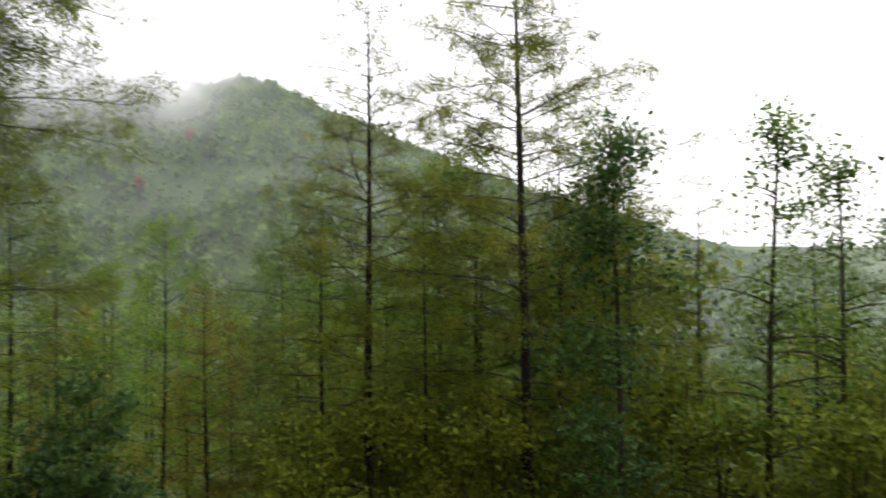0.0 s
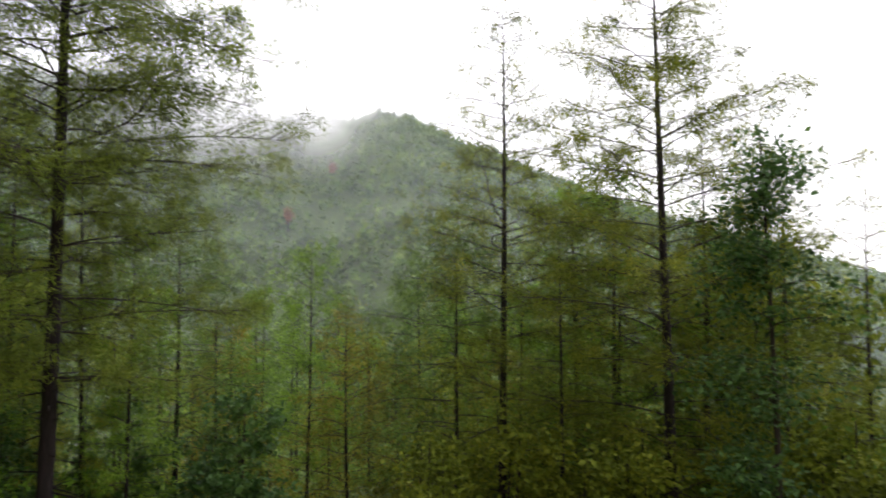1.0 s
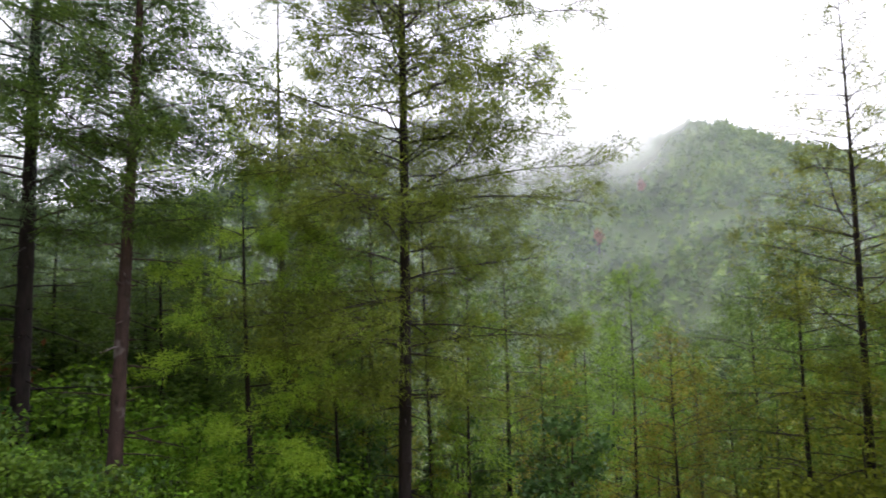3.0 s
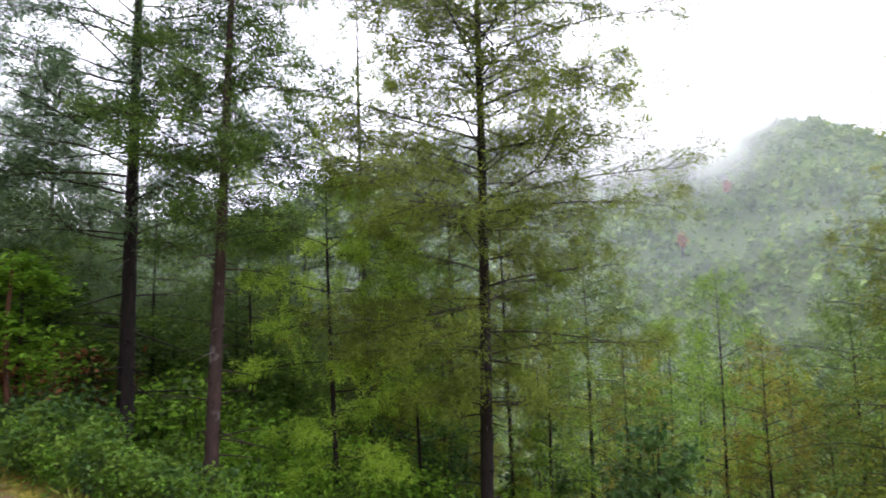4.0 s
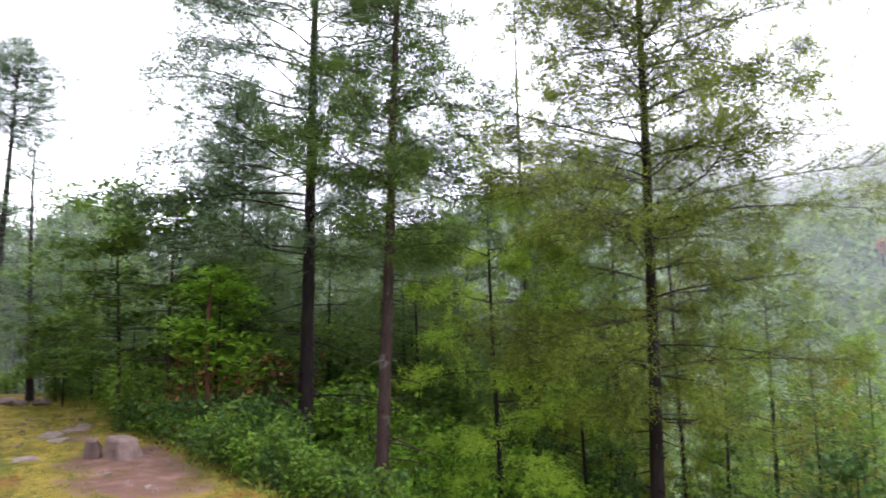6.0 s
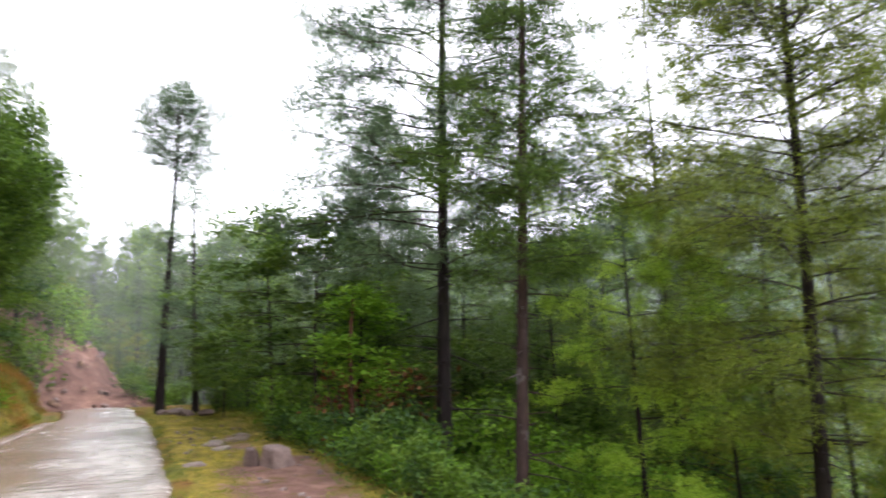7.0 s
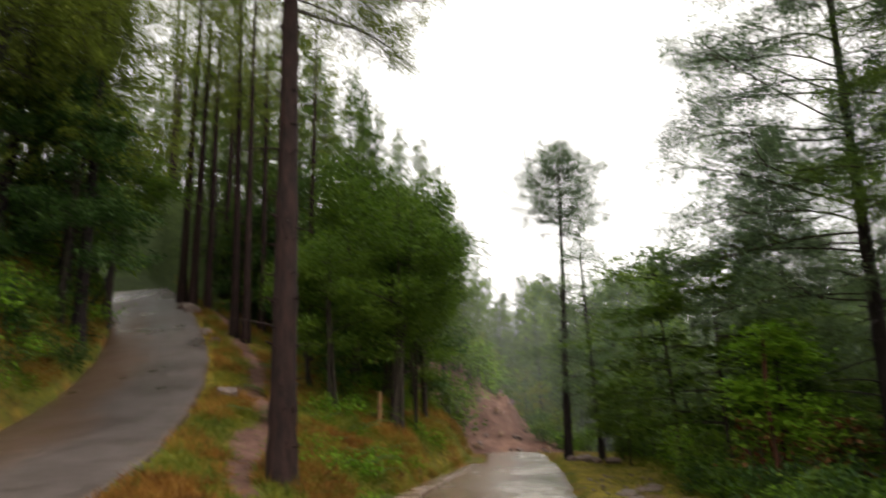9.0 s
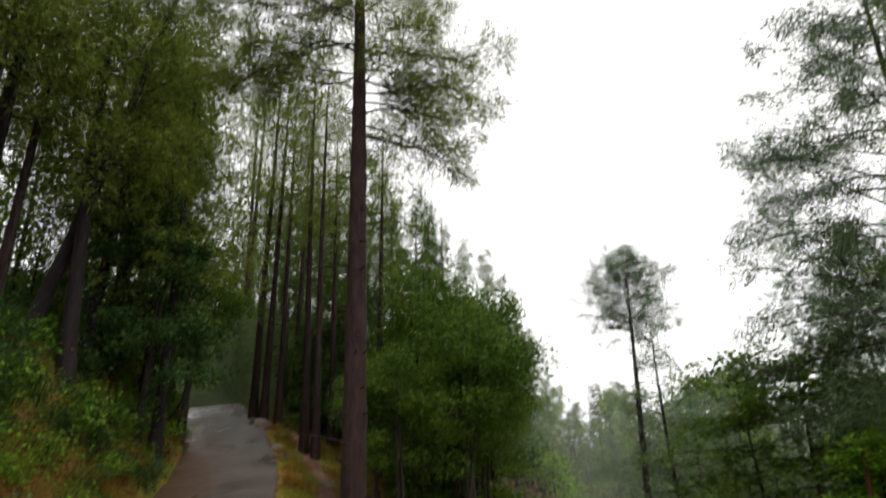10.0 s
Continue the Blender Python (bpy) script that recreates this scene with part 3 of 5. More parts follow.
    while h < H * 0.985:
        k = (h / H - crown) / (1 - crown)
        env = float(np.interp(k, *profile)) if profile else (1 - k) ** 0.75 * (0.75 + 0.5 * min(1, k * 4))
        p, r = on_trunk(h)
        a0 = rng.uniform(0, 6.28)
        cnt = max(2, int(round(per * rng.uniform(0.6, 1.2))))
        for i in range(cnt):
            L = max(0.25, reach * env * rng.uniform(0.55, 1.15))
            limb(p + [0, 0, rng.uniform(-0.2, 0.2)], a0 + i * 6.28 / cnt + rng.uniform(-0.5, 0.5), L, rise + 0.28 * k + rng.normal(0, 0.14), sag * (1 - 0.6 * k), min(0.016, 0.004 + 0.004 * L), 1 - thin * k)
        h += whorl * rng.uniform(0.6, 1.4) * (1.1 - 0.35 * k)
    for hh, a, L, up, sg in extra:
        p, r = on_trunk(hh)
        limb(p, a, L, up, sg, 0.02)
    tufts_at.append(line[-1])
    tufts_dir.append(np.array([0, 0, 1.0]))
    needles(crown_s, rng, np.array(tufts_at), np.array(tufts_dir), tuft * (0.82, 0.88, 1.0)[plain], wide * (1.1, 1.1, 1.0)[plain], blades, (0.85, 0.8, 0.6)[plain], (0.22, 0.28, 0.42)[plain])
    root = thing("pine_tree", label, "tree", "pine trees")
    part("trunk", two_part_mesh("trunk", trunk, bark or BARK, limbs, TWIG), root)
    part("crown", crown_s.mesh("crown", green or NEEDLE), root)
    return root


def broadleaf(seed, H, dia, wide, low=0.25, sides=4, count=5000, size=0.09, stems=1, green=None, bark=None, clump=0.42, flat=0.5, label="", name="broadleaf_tree",
              category="tree", group="broadleaf trees", layered=False, shape=(0.0, 0.35, 0.7, 1.0), girth=(0.55, 1.0, 0.8, 0.25), hollow=0.5):
    """A broad-leaved tree or shrub: forked limbs that carry clumps of folded leaves, with gaps between."""
    rng = np.random.default_rng(seed)
    wood, crown_s = Soup(), Soup()
    tops = []
    for k in range(stems):
        lean = rng.uniform(-0.12, 0.12) if stems > 1 else 0.0
        line = trunk_line(rng, H * rng.uniform(0.8, 0.97), 0.1, 10, lean)
        line[:, :2] += rng.normal(0, 0.12, 2) * (stems > 1)
        t = np.linspace(0, 1, 10)
        tube(wood, np.concatenate([[line[0] - [0, 0, 0.4]], line]), np.concatenate([[dia * 0.6], dia / 2 * (1 - 0.9 * t) + 0.004]), 8 if sides > 3 else 4)
        tops.append(line)
    centres = []
    nb = int(26 * max(1, H / 5) * (1.4 if layered else 1))
    for i in range(nb):
        line = tops[i % stems]
        k = rng.uniform(0, 1) ** 0.8
        h = (low + (1 - low) * k) * 0.97
        p = np.array([np.interp(h, np.linspace(0, 1, 10), line[:, j]) for j in range(3)])
        a = rng.uniform(0, 6.28)
        L = wide * float(np.interp(k, shape, girth)) * rng.uniform(0.5, 1.12)
        out = np.array([math.cos(a), math.sin(a), 0])
        s = np.linspace(0, 1, 6 if sides > 3 else 3)[:, None]
        up = 0.1 if layered else rng.uniform(0.2, 0.7)
        pts = p + out * s * L + np.array([0, 0, 1]) * (up * s - (0.12 if layered else 0.3) * s * s) * L
        tube(wood, pts, (0.012 + 0.005 * L) * (1 - 0.85 * s[:, 0]) * min(1, dia / 0.12), sides)
        for u in np.linspace(hollow, 1.0, max(2, int(L * 2.6))):
            c = np.array([np.interp(u, s[:, 0], pts[:, j]) for j in range(3)])
            centres.append(c + rng.normal(0, 0.12, 3))
            if rng.random() < 0.75:
                centres.append(c + np.array([-out[1], out[0], 0]) * rng.normal(0, 0.45) * (0.5 + 0.5 * L / 2) + [0, 0, rng.normal(0, 0.06)])
    centres.extend([l[-1] for l in tops])
    centres = np.array(centres)
    pick = rng.integers(0, len(centres), count)
    off = rng.normal(0, 1, (count, 3)) * clump * 0.5 * np.array([1, 1, 0.3 if layered else 0.7])
    leaves(crown_s, rng, centres[pick] + off, size, 0.75 if layered else flat)
    root = thing(name, label, category, group)
    part("trunk" if stems == 1 else "stem", wood.mesh("wood", bark or TWIG, True), root)
    part("crown", crown_s.mesh("crown", green or LEAF), root)
    return root


def stand(ob, az, d, size=1.0, turn=0.0, lean=0.0, dz=0.0, copy=True, flat=1.0, label=""):
    """Set a tree at a bearing and distance from the viewpoint, on the ground, leaning lean degrees across the line of sight."""
    x, y = polar(az, d)
    z = gz(x, y) - 0.05 + dz
    m = pose(x, y, z, 0, 0, az) @ pose(0, 0, 0, 0, lean, 0) @ pose(0, 0, 0, 0, 0, turn) @ Matrix.Diagonal((size * flat, size * flat, size, 1))
    if copy:
        ob = copy_thing(ob, m)
        ob.matrix_basis = m
    else:
        ob.matrix_basis = m
    if label:
        ob["label"] = label
    return ob


def size_for(az, d, top_el, H):
    """The scale at which a tree of height H reaches the elevation top_el, seen from the viewpoint."""
    x, y = polar(az, d)
    return (EYE + d * math.tan(radians(top_el)) - gz(x, y)) / H


def fern(seed, fronds=9, length=0.8, green=None):
    """A clump of arched fronds with paired leaflets."""
    rng = np.random.default_rng(seed)
    root = thing("fern", "green fern clump on the bank", "fern", "ferns")
    for k in range(fronds):
        soup = Soup()
        a = k * 6.283 / fronds + rng.uniform(-0.3, 0.3)
        out = np.array([math.cos(a), math.sin(a), 0])
        side = np.array([-out[1], out[0], 0])
        t = np.linspace(0, 1, 13)[:, None]
        L = length * rng.uniform(0.7, 1.15)
        pts = out * t * L * 0.8 + np.array([0, 0, 1]) * (0.95 * t - 0.75 * t * t) * L
        tube(soup, pts[::3], np.linspace(0.006, 0.002, 5), 3)
        w = L * 0.26 * np.sin(math.pi * np.clip(t * 0.9 + 0.12, 0, 1))
        for sg in (-1, 1):
            tip = pts + side * sg * w + out * 0.05 * L - np.array([0, 0, 0.25]) * w
            b = pts + out * 0.045 * L
            n = len(pts)
            soup.add(np.concatenate([pts, b, tip]), np.stack([np.arange(n), np.arange(n) + n, np.arange(n) + 2 * n], 1))
        part("frond", soup.mesh("frond", green or FERN), root)
    return root


# ---- the pines below the road ----
FULL = ((0, 0.12, 0.35, 0.6, 0.85, 1.0), (0.75, 1.0, 0.95, 0.7, 0.4, 0.1))
SLIM = ((0, 0.2, 0.5, 0.8, 1.0), (0.7, 1.0, 0.8, 0.5, 0.12))
NARROW_TOP = ((0, 0.3, 0.55, 0.68, 0.76, 0.9, 1.0), (0.6, 0.85, 1.0, 0.78, 0.45, 0.36, 0.1))
L_PINE = "tall green pine with a dark trunk below the road"
L_THIN = "slender young pine with sparse limbs among taller pines"

stand(pine(11, 16.0, 0.25, crown=0.22, reach=3.4, whorl=0.43, per=6, rise=0.15, sag=0.22, profile=((0, 0.12, 0.4, 0.6, 0.85, 1.0), (0.7, 0.95, 1.0, 0.78, 0.45, 0.1)), dense=1.4, thin=0.2, tuft=0.22, snags=30, label="tall full pine with long arched limbs on the slope"),
      43.2, 12.0, turn=20, lean=1.3, copy=False)
dark = stand(pine(12, 13.0, 0.27, bend=0.04, crown=0.31, reach=3.3, whorl=0.46, per=5, rise=0.3, sag=0.25, profile=((0, 0.15, 0.45, 0.8, 1.0), (0.95, 1.0, 0.72, 0.4, 0.1)), dense=1.5, thin=0.25, tuft=0.22, green=NEEDLE_COOL_HAZED, snags=26, bare=0.18,
                  extra=((5.0, 2.1, 2.8, 0.1, 0.25), (5.9, 1.75, 2.9, 0.2, 0.25), (6.6, 2.3, 2.8, 0.25, 0.2), (7.4, 1.9, 2.4, 0.35, 0.2), (8.3, 2.3, 2.0, 0.4, 0.2)),
                  label="tall dark-trunked pine with bluish needles beside the verge"), 71.0, 12.5, turn=60, lean=1.8, copy=False)
grey = stand(pine(13, 13.5, 0.24, bend=0.05, crown=0.33, reach=2.1, whorl=0.42, per=5, rise=0.25, sag=0.3, profile=SLIM, dense=1.3, green=NEEDLE_MID, bark=BARK_GREY, tuft=0.24, snags=18,
                  label="pine with peeling grey bark and dense green crown"), 65.1, 9.7, size=0.8, turn=0, lean=2.0, copy=False)
fork = stand(pine(14, 15.0, 0.24, crown=0.17, reach=2.6, whorl=0.55, per=5, rise=0.22, sag=0.28, profile=NARROW_TOP, dense=1.35, thin=0.75, green=NEEDLE_OLIVE, snags=16, label="pine with a thin bare top against the cloud"),
             8.2, 14.5, size=size_for(8.2, 14.5, 22, 15.0), turn=10, copy=False)
broad = stand(pine(15, 15.5, 0.29, crown=0.2, reach=3.5, whorl=0.5, per=5, rise=0.2, sag=0.26, profile=((0, 0.3, 0.6, 0.8, 1.0), (0.75, 0.98, 0.82, 0.5, 0.15)), dense=1.5, thin=0.45, green=NEEDLE_OLIVE, snags=18, label=L_PINE),
              -5.6, 13.5, size=size_for(-5.6, 13.5, 27, 15.5), turn=150, copy=False)
droop = stand(pine(16, 9.0, 0.15, plain=1, blades=7, wide=0.021, crown=0.25, reach=2.3, whorl=0.5, per=4, rise=0.15, sag=0.34, profile=FULL, dense=0.95, green=NEEDLE_MID, tuft=0.26, snags=8, label="young pine with drooping fresh green limbs"),
              59.5, 17.0, size=size_for(59.5, 17.0, 10.0, 9.0), turn=40, copy=False)
stand(pine(24, 9.0, 0.15, crown=0.2, reach=2.5, whorl=1.25, per=4, rise=0.1, sag=0.32, profile=((0, 0.2, 0.5, 0.8, 1.0), (0.8, 1.0, 0.95, 0.6, 0.2)), dense=1.5, green=NEEDLE_BRIGHT, tuft=0.24, blades=12, wide=0.018, snags=12,
           extra=((3.4, -0.5, 2.3, 0.15, 0.3), (4.7, 0.0, 2.4, 0.15, 0.3), (4.9, 2.4, 2.2, 0.15, 0.3), (6.9, 0.2, 1.8, 0.2, 0.3)), label="young pine with bright yellow-green drooping sprays"),
      55.0, 12.4, size=size_for(55.0, 12.4, 14.0, 9.0), turn=0, copy=False)
thin = stand(pine(17, 8.0, 0.11, plain=1, blades=8, wide=0.02, crown=0.2, reach=1.3, whorl=0.42, per=4, rise=0.35, sag=0.3, profile=SLIM, dense=1.1, green=NEEDLE_FRESH, snags=6, label=L_THIN),
             24.3, 19.0, size=size_for(24.3, 19, 3.3, 8.0), copy=False)
yellow = stand(pine(18, 7.0, 0.11, plain=1, blades=8, wide=0.02, crown=0.2, reach=1.35, whorl=0.38, per=4, rise=0.35, sag=0.3, profile=SLIM, dense=1.1, green=NEEDLE_YELLOW, snags=6, label="slender young pine with yellowing needles"),
               20.5, 17.0, size=size_for(20.5, 17, -1.8, 7.0), copy=False)
lanky = stand(pine(19, 12.0, 0.16, plain=1, blades=8, wide=0.019, crown=0.3, reach=1.6, whorl=0.6, per=4, rise=0.3, sag=0.3, profile=SLIM, dense=0.9, snags=12, label="lanky pine with thin limbs and a wispy top"),
              51.9, 16.0, size=size_for(51.9, 16, 29, 12.0), turn=70, copy=False)
cone = stand(pine(95, 12.0, 0.2, plain=1, crown=0.25, reach=1.55, whorl=0.5, per=5, rise=0.35, sag=0.15, profile=((0, 0.2, 0.6, 1.0), (0.8, 1.0, 0.6, 0.04)), dense=1.0, blades=7, wide=0.032, tuft=0.26, snags=6, green=NEEDLE_MID,
                  label="pointed light green pine on the skyline"), 109.0, 24.0, size_for(109.0, 24.0, 26.5, 12.0), copy=False)
# plainer pines for the distance
spire = stand(pine(91, 12.0, 0.2, plain=2, crown=0.06, reach=1.9, whorl=0.6, per=4, profile=SLIM, dense=0.42, blades=4, wide=0.1, tuft=0.5, snags=0, green=NEEDLE_FRESH, label="hazy pine of the valley forest"), 6.0, 40.0, 0.5, copy=False)
spray = stand(pine(92, 12.0, 0.2, plain=2, crown=0.08, reach=2.3, whorl=0.65, per=4, profile=FULL, dense=0.38, blades=4, wide=0.1, tuft=0.5, snags=0, green=NEEDLE_MID, label="hazy broad pine of the valley forest"), 12.0, 44.0, 0.5, copy=False)
sapling = stand(pine(93, 8.0, 0.11, plain=2, crown=0.12, reach=1.6, whorl=0.5, per=4, profile=SLIM, dense=0.7, blades=4, wide=0.048, tuft=0.32, snags=0, green=NEEDLE_OLIVE, label="bushy young pine on the slope"), 16.0, 21.0, 0.5, copy=False)
sallow = stand(pine(94, 8.0, 0.11, plain=2, crown=0.12, reach=1.4, whorl=0.5, per=4, profile=SLIM, dense=0.75, blades=5, wide=0.048, tuft=0.32, snags=0, green=NEEDLE_YELLOW, label="young pine with yellow-brown needles"), 22.0, 25.0, 0.5, copy=False)

for src, az, d, el, H, turn, girth in (
        (fork, 40.5, 14.3, 13.0, 15.0, 200, 0.75), (droop, 34.4, 16.0, 5.0, 9.0, 90, 1.1), (thin, 37.6, 13.0, 5.0, 8.0, 80, 1.0), (lanky, 31.0, 17.0, 3.0, 12.0, 10, 0.8),
        (droop, 11.3, 15.0, 6.5, 9.0, 300, 0.95), (lanky, 3.1, 13.0, 4.0, 12.0, 140, 1.1), (thin, 7.0, 15.5, 0.0, 8.0, 30, 1.1), (lanky, -7.6, 15.5, 13.0, 12.0, 220, 1.1),
        (thin, -8.3, 15.5, 5.0, 8.0, 100, 1.0), (lanky, -12.4, 16.0, 11.0, 12.0, 60, 1.1), (lanky, -13.9, 15.5, 10.0, 12.0, 320, 1.3), (droop, -1.5, 17.0, 5.0, 9.0, 20, 1.2),
        (droop, 14.5, 19.0, 2.0, 9.0, 250, 1.0), (thin, 28.0, 22.0, -0.5, 8.0, 10, 1.1), (thin, 48.0, 14.0, 6.0, 8.0, 160, 1.1), (droop, 58.5, 17.0, 3.0, 9.0, 100, 1.1),
        (dark, 75.9, 17.0, 20.0, 13.0, 200, 0.8), (droop, 49.5, 19.0, 12.0, 9.0, 330, 1.2), (lanky, 86.3, 19.0, 7.0, 12.0, 45, 0.7), (droop, 67.0, 20.0, 4.0, 9.0, 190, 1.1),
        (droop, 72.0, 23.0, 9.0, 9.0, 60, 1.0), (lanky, -19.5, 17.0, 6.0, 12.0, 90, 1.1), (droop, -27.0, 18.0, 3.0, 9.0, 150, 1.0), (droop, 45.0, 22.0, 7.0, 9.0, 15, 1.0),
        (yellow, 16.5, 18.0, -6.0, 7.0, 99, 1.1), (droop, 0.5, 22.0, -1.0, 9.0, 280, 1.0), (droop, -11.0, 20.0, 1.0, 9.0, 70, 1.1), (lanky, 60.5, 24.0, 9.0, 12.0, 30, 0.9),
        (spray, 80.5, 27.0, 11.0, 12.0, 200, 0.9), (spire, 84.0, 32.0, 10.0, 12.0, 100, 0.9), (droop, 83.5, 22.0, 6.0, 9.0, 10, 1.0), (droop, 88.0, 25.0, 7.0, 9.0, 130, 0.9),
        (droop, 77.0, 24.0, 8.0, 9.0, 222, 1.0), (thin, -1.8, 15.5, 10.0, 8.0, 140, 1.3), (droop, 61.4, 15.5, 14.0, 9.0, 250, 0.9), (thin, 2.2, 17.0, 8.5, 8.0, 310, 1.3)):
    stand(src, az, d, size_for(az, d, el, H), turn, flat=girth)

for az, d, el, turn in ((73.6, 17.5, 14.5, 100), (77.2, 18.5, 12, 250), (57.0, 18, 12, 330), (45.5, 18, 11, 60), (61.5, 21, 6, 80), (66.5, 20, 7, 150), (75.5, 20, 9, 40), (68.8, 18, 12, 20), (52.5, 20, 11, 200), (63.0, 17, 8, 110), (47.5, 21, 8, 260)):
    stand(droop, az, d, size_for(az, d, el, 9.0), turn, flat=1.2)

# young growth that fills the slope between the trunks
rng = np.random.default_rng(5)
for k in range(60):
    az, d = rng.uniform(-34, 62), rng.uniform(16, 34)
    src, H = ((sapling, 8.0), (sallow, 8.0), (sapling, 8.0))[int(rng.integers(0, 3))]
    stand(src, az, d, max(0.35, size_for(az, d, rng.uniform(-13, -3), H)), rng.uniform(0, 360), flat=rng.uniform(1.0, 1.4))

for k in range(60):
    az, d = rng.uniform(44, 90), rng.uniform(16, 32)
    x, y = polar(az, d)
    if y < 3.0:
        continue
    src, H = ((sapling, 8.0), (sapling, 8.0), (spray, 12.0))[k % 3]
    stand(src, az, d, max(0.4, size_for(az, d, rng.uniform(-6, 4.5 if az < 72 else 7.5), H)), rng.uniform(0, 360), flat=rng.uniform(1.0, 1.3))

# ---- the lone tall pine and its neighbours at the end of the verge ----
stand(pine(21, 9.8, 0.24, crown=0.71, reach=1.5, whorl=0.15, per=7, rise=0.12, sag=0.1, tuft=0.17, profile=((0, 0.12, 0.35, 0.65, 0.88, 1.0), (0.75, 1.0, 1.0, 0.72, 0.38, 0.08)), dense=0.9, blades=9, wide=0.012, green=NEEDLE_COOL_HAZED, snags=26,
           label="lone tall pine with a tufted top on a bare trunk"), 92.8, 21.0, size=size_for(92.8, 21, 21.2, 9.8), lean=1.0, copy=False)
small = stand(pine(22, 6.2, 0.15, plain=1, blades=8, wide=0.02, crown=0.18, reach=1.5, whorl=0.36, per=5, rise=0.25, sag=0.2, profile=((0, 0.2, 0.55, 0.75, 1.0), (0.6, 1.0, 0.9, 0.4, 0.12)), dense=1.2, green=NEEDLE_COOL_HAZED, snags=8,
                   label="small pine with flat layered limbs at the verge"), 90.2, 20.5, size=size_for(90.2, 20.5, 15.2, 6.2), copy=False)
for az, d, el, turn in ((70.0, 19, 11, 20), (85.2, 23, 9.5, 45), (82.6, 24, 9, 95), (78.6, 22, 11, 165), (61.8, 24, 10, 70), (64.6, 19.5, 10, 80), (67.4, 22, 8, 130), (58.0, 22, 10, 10), (73.0, 24, 12, 250), (76.5, 21, 12, 310)):
    stand(small, az, d, size_for(az, d, el, 6.2), turn, flat=0.9)
for az, d, el, turn in ((88.6, 24.0, 9.5, 85), (86.5, 21.5, 7.5, 205)):
    stand(small, az, d, size_for(az, d, el, 6.2), turn)
stand(small, 87.0, 28.0, size_for(87, 28, 8, 6.2), 200)

# ---- broad-leaved trees on the valley side ----
stand(broadleaf(31, 9.0, 0.14, 1.0, low=0.3, count=6000, size=0.062, green=LEAF_DARK, girth=(0.8, 1.0, 0.8, 0.3), label="narrow dark-leaved tree clothed in leaves to the ground"), -12.8, 11.0,
      size_for(-12.8, 11, 13, 9.0), copy=False)
sparse = stand(broadleaf(32, 8.5, 0.12, 1.35, low=0.2, count=3000, size=0.052, green=LEAF, girth=(0.9, 1.0, 0.5, 0.1), clump=0.26, hollow=0.3, label="sparse upright broad-leaved tree with thin leafy sprays"), -24.4, 12.0,
               size_for(-24.4, 12, 18.5, 8.5), copy=False)
stand(sparse, -28.2, 12.5, size_for(-27.0, 12.5, 14.5, 8.5), 120)
stand(sparse, -33.0, 14.0, size_for(-33, 14, 9, 8.5), 210)
layered = stand(broadleaf(33, 5.5, 0.09, 1.9, low=0.25, count=4400, size=0.088, green=LEAF, layered=True, girth=(0.9, 1.0, 0.9, 0.55), hollow=0.62, clump=0.34, label="small dark-leaved tree with flat layered sprays"), 81.0, 14.5,
                size_for(81, 14.5, 15.5, 5.5), copy=False)
stand(layered, 84.6, 16.0, size_for(84.6, 16, 14.0, 5.5), 130)
stand(layered, 77.5, 15.5, size_for(77.5, 15.5, 5, 5.5), 250)
stand(layered, 73.0, 15.0, size_for(73.0, 15, 1, 5.5), 50)
layered_b = stand(broadleaf(36, 5.5, 0.09, 1.8, low=0.2, count=3600, size=0.10, green=LEAF, layered=True, girth=(1.0, 1.0, 0.8, 0.35), label="small mid-green tree with flat layered sprays"), 88.6, 20.0,
                  size_for(88.6, 20, 3, 5.5), copy=False)
for az, d, el, turn in ((58.5, 16, -1, 20), (61.5, 17, 3, 90), (66.5, 16, 0, 160), (68.0, 18, 4, 210), (71.5, 16.5, 5, 280), (75.0, 16, 6, 340), (76.2, 13.5, -2, 75), (88.2, 18.5, 4, 145)):
    stand(layered_b, az, d, size_for(az, d, el, 5.5), turn)
stand(broadleaf(34, 4.6, 0.1, 0.9, low=0.35, count=3000, size=0.095, green=LEAF_BRIGHT, bark=BARK_RED, layered=True, label="slim young tree with bright green leaves and a reddish stem"), 78.3, 11.5,
      size_for(78.3, 11.5, 9.0, 4.6), copy=False)
round_tree = stand(broadleaf(35, 6.0, 0.13, 1.9, low=0.3, count=13000, size=0.058, stems=3, green=LEAF, girth=(0.75, 1.0, 0.85, 0.45), label="dense round-crowned broad-leaved tree on the bank"), 106.8, 17.5,
                   size_for(106.8, 17.5, 19.0, 6.0), copy=False)
stand(round_tree, 111.5, 16.5, size_for(111.5, 16.5, 15, 6.0), 140)
stand(round_tree, 104.8, 18.5, size_for(104.8, 18.5, 11, 6.0), 240)
for az, el, turn in ((104.3, 18.5, 75), (107.2, 21.0, 310), (110.0, 22.5, 15)):
    stand(round_tree, az, 20.5, size_for(az, 20.5, el, 6.0), turn, flat=0.8)
stand(round_tree, 113.4, 18.5, size_for(113.4, 18.5, 13, 6.0), 190)
thicket = stand(broadleaf(38, 6.0, 0.13, 2.2, low=0.05, count=4200, size=0.13, stems=3, green=LEAF_DARK, girth=(0.85, 1.0, 0.85, 0.4), label="dark dense broad-leaved tree behind the pine stand"), 107.5, 23.5,
                size_for(107.5, 23.5, 16, 6.0), copy=False)
for az, d, el, turn in ((110.5, 25, 19, 70), (113.2, 24, 15, 130), (115.8, 27, 15, 190), (118.6, 29, 14, 250), (120.8, 32, 13, 310), (105.2, 22, 13, 30), (112.0, 20, 10, 100), (116.8, 31, 19, 20), (120.0, 36, 18, 80), (114.0, 29, 20, 350)):
    stand(thicket, az, d, size_for(az, d, el, 6.0), turn)
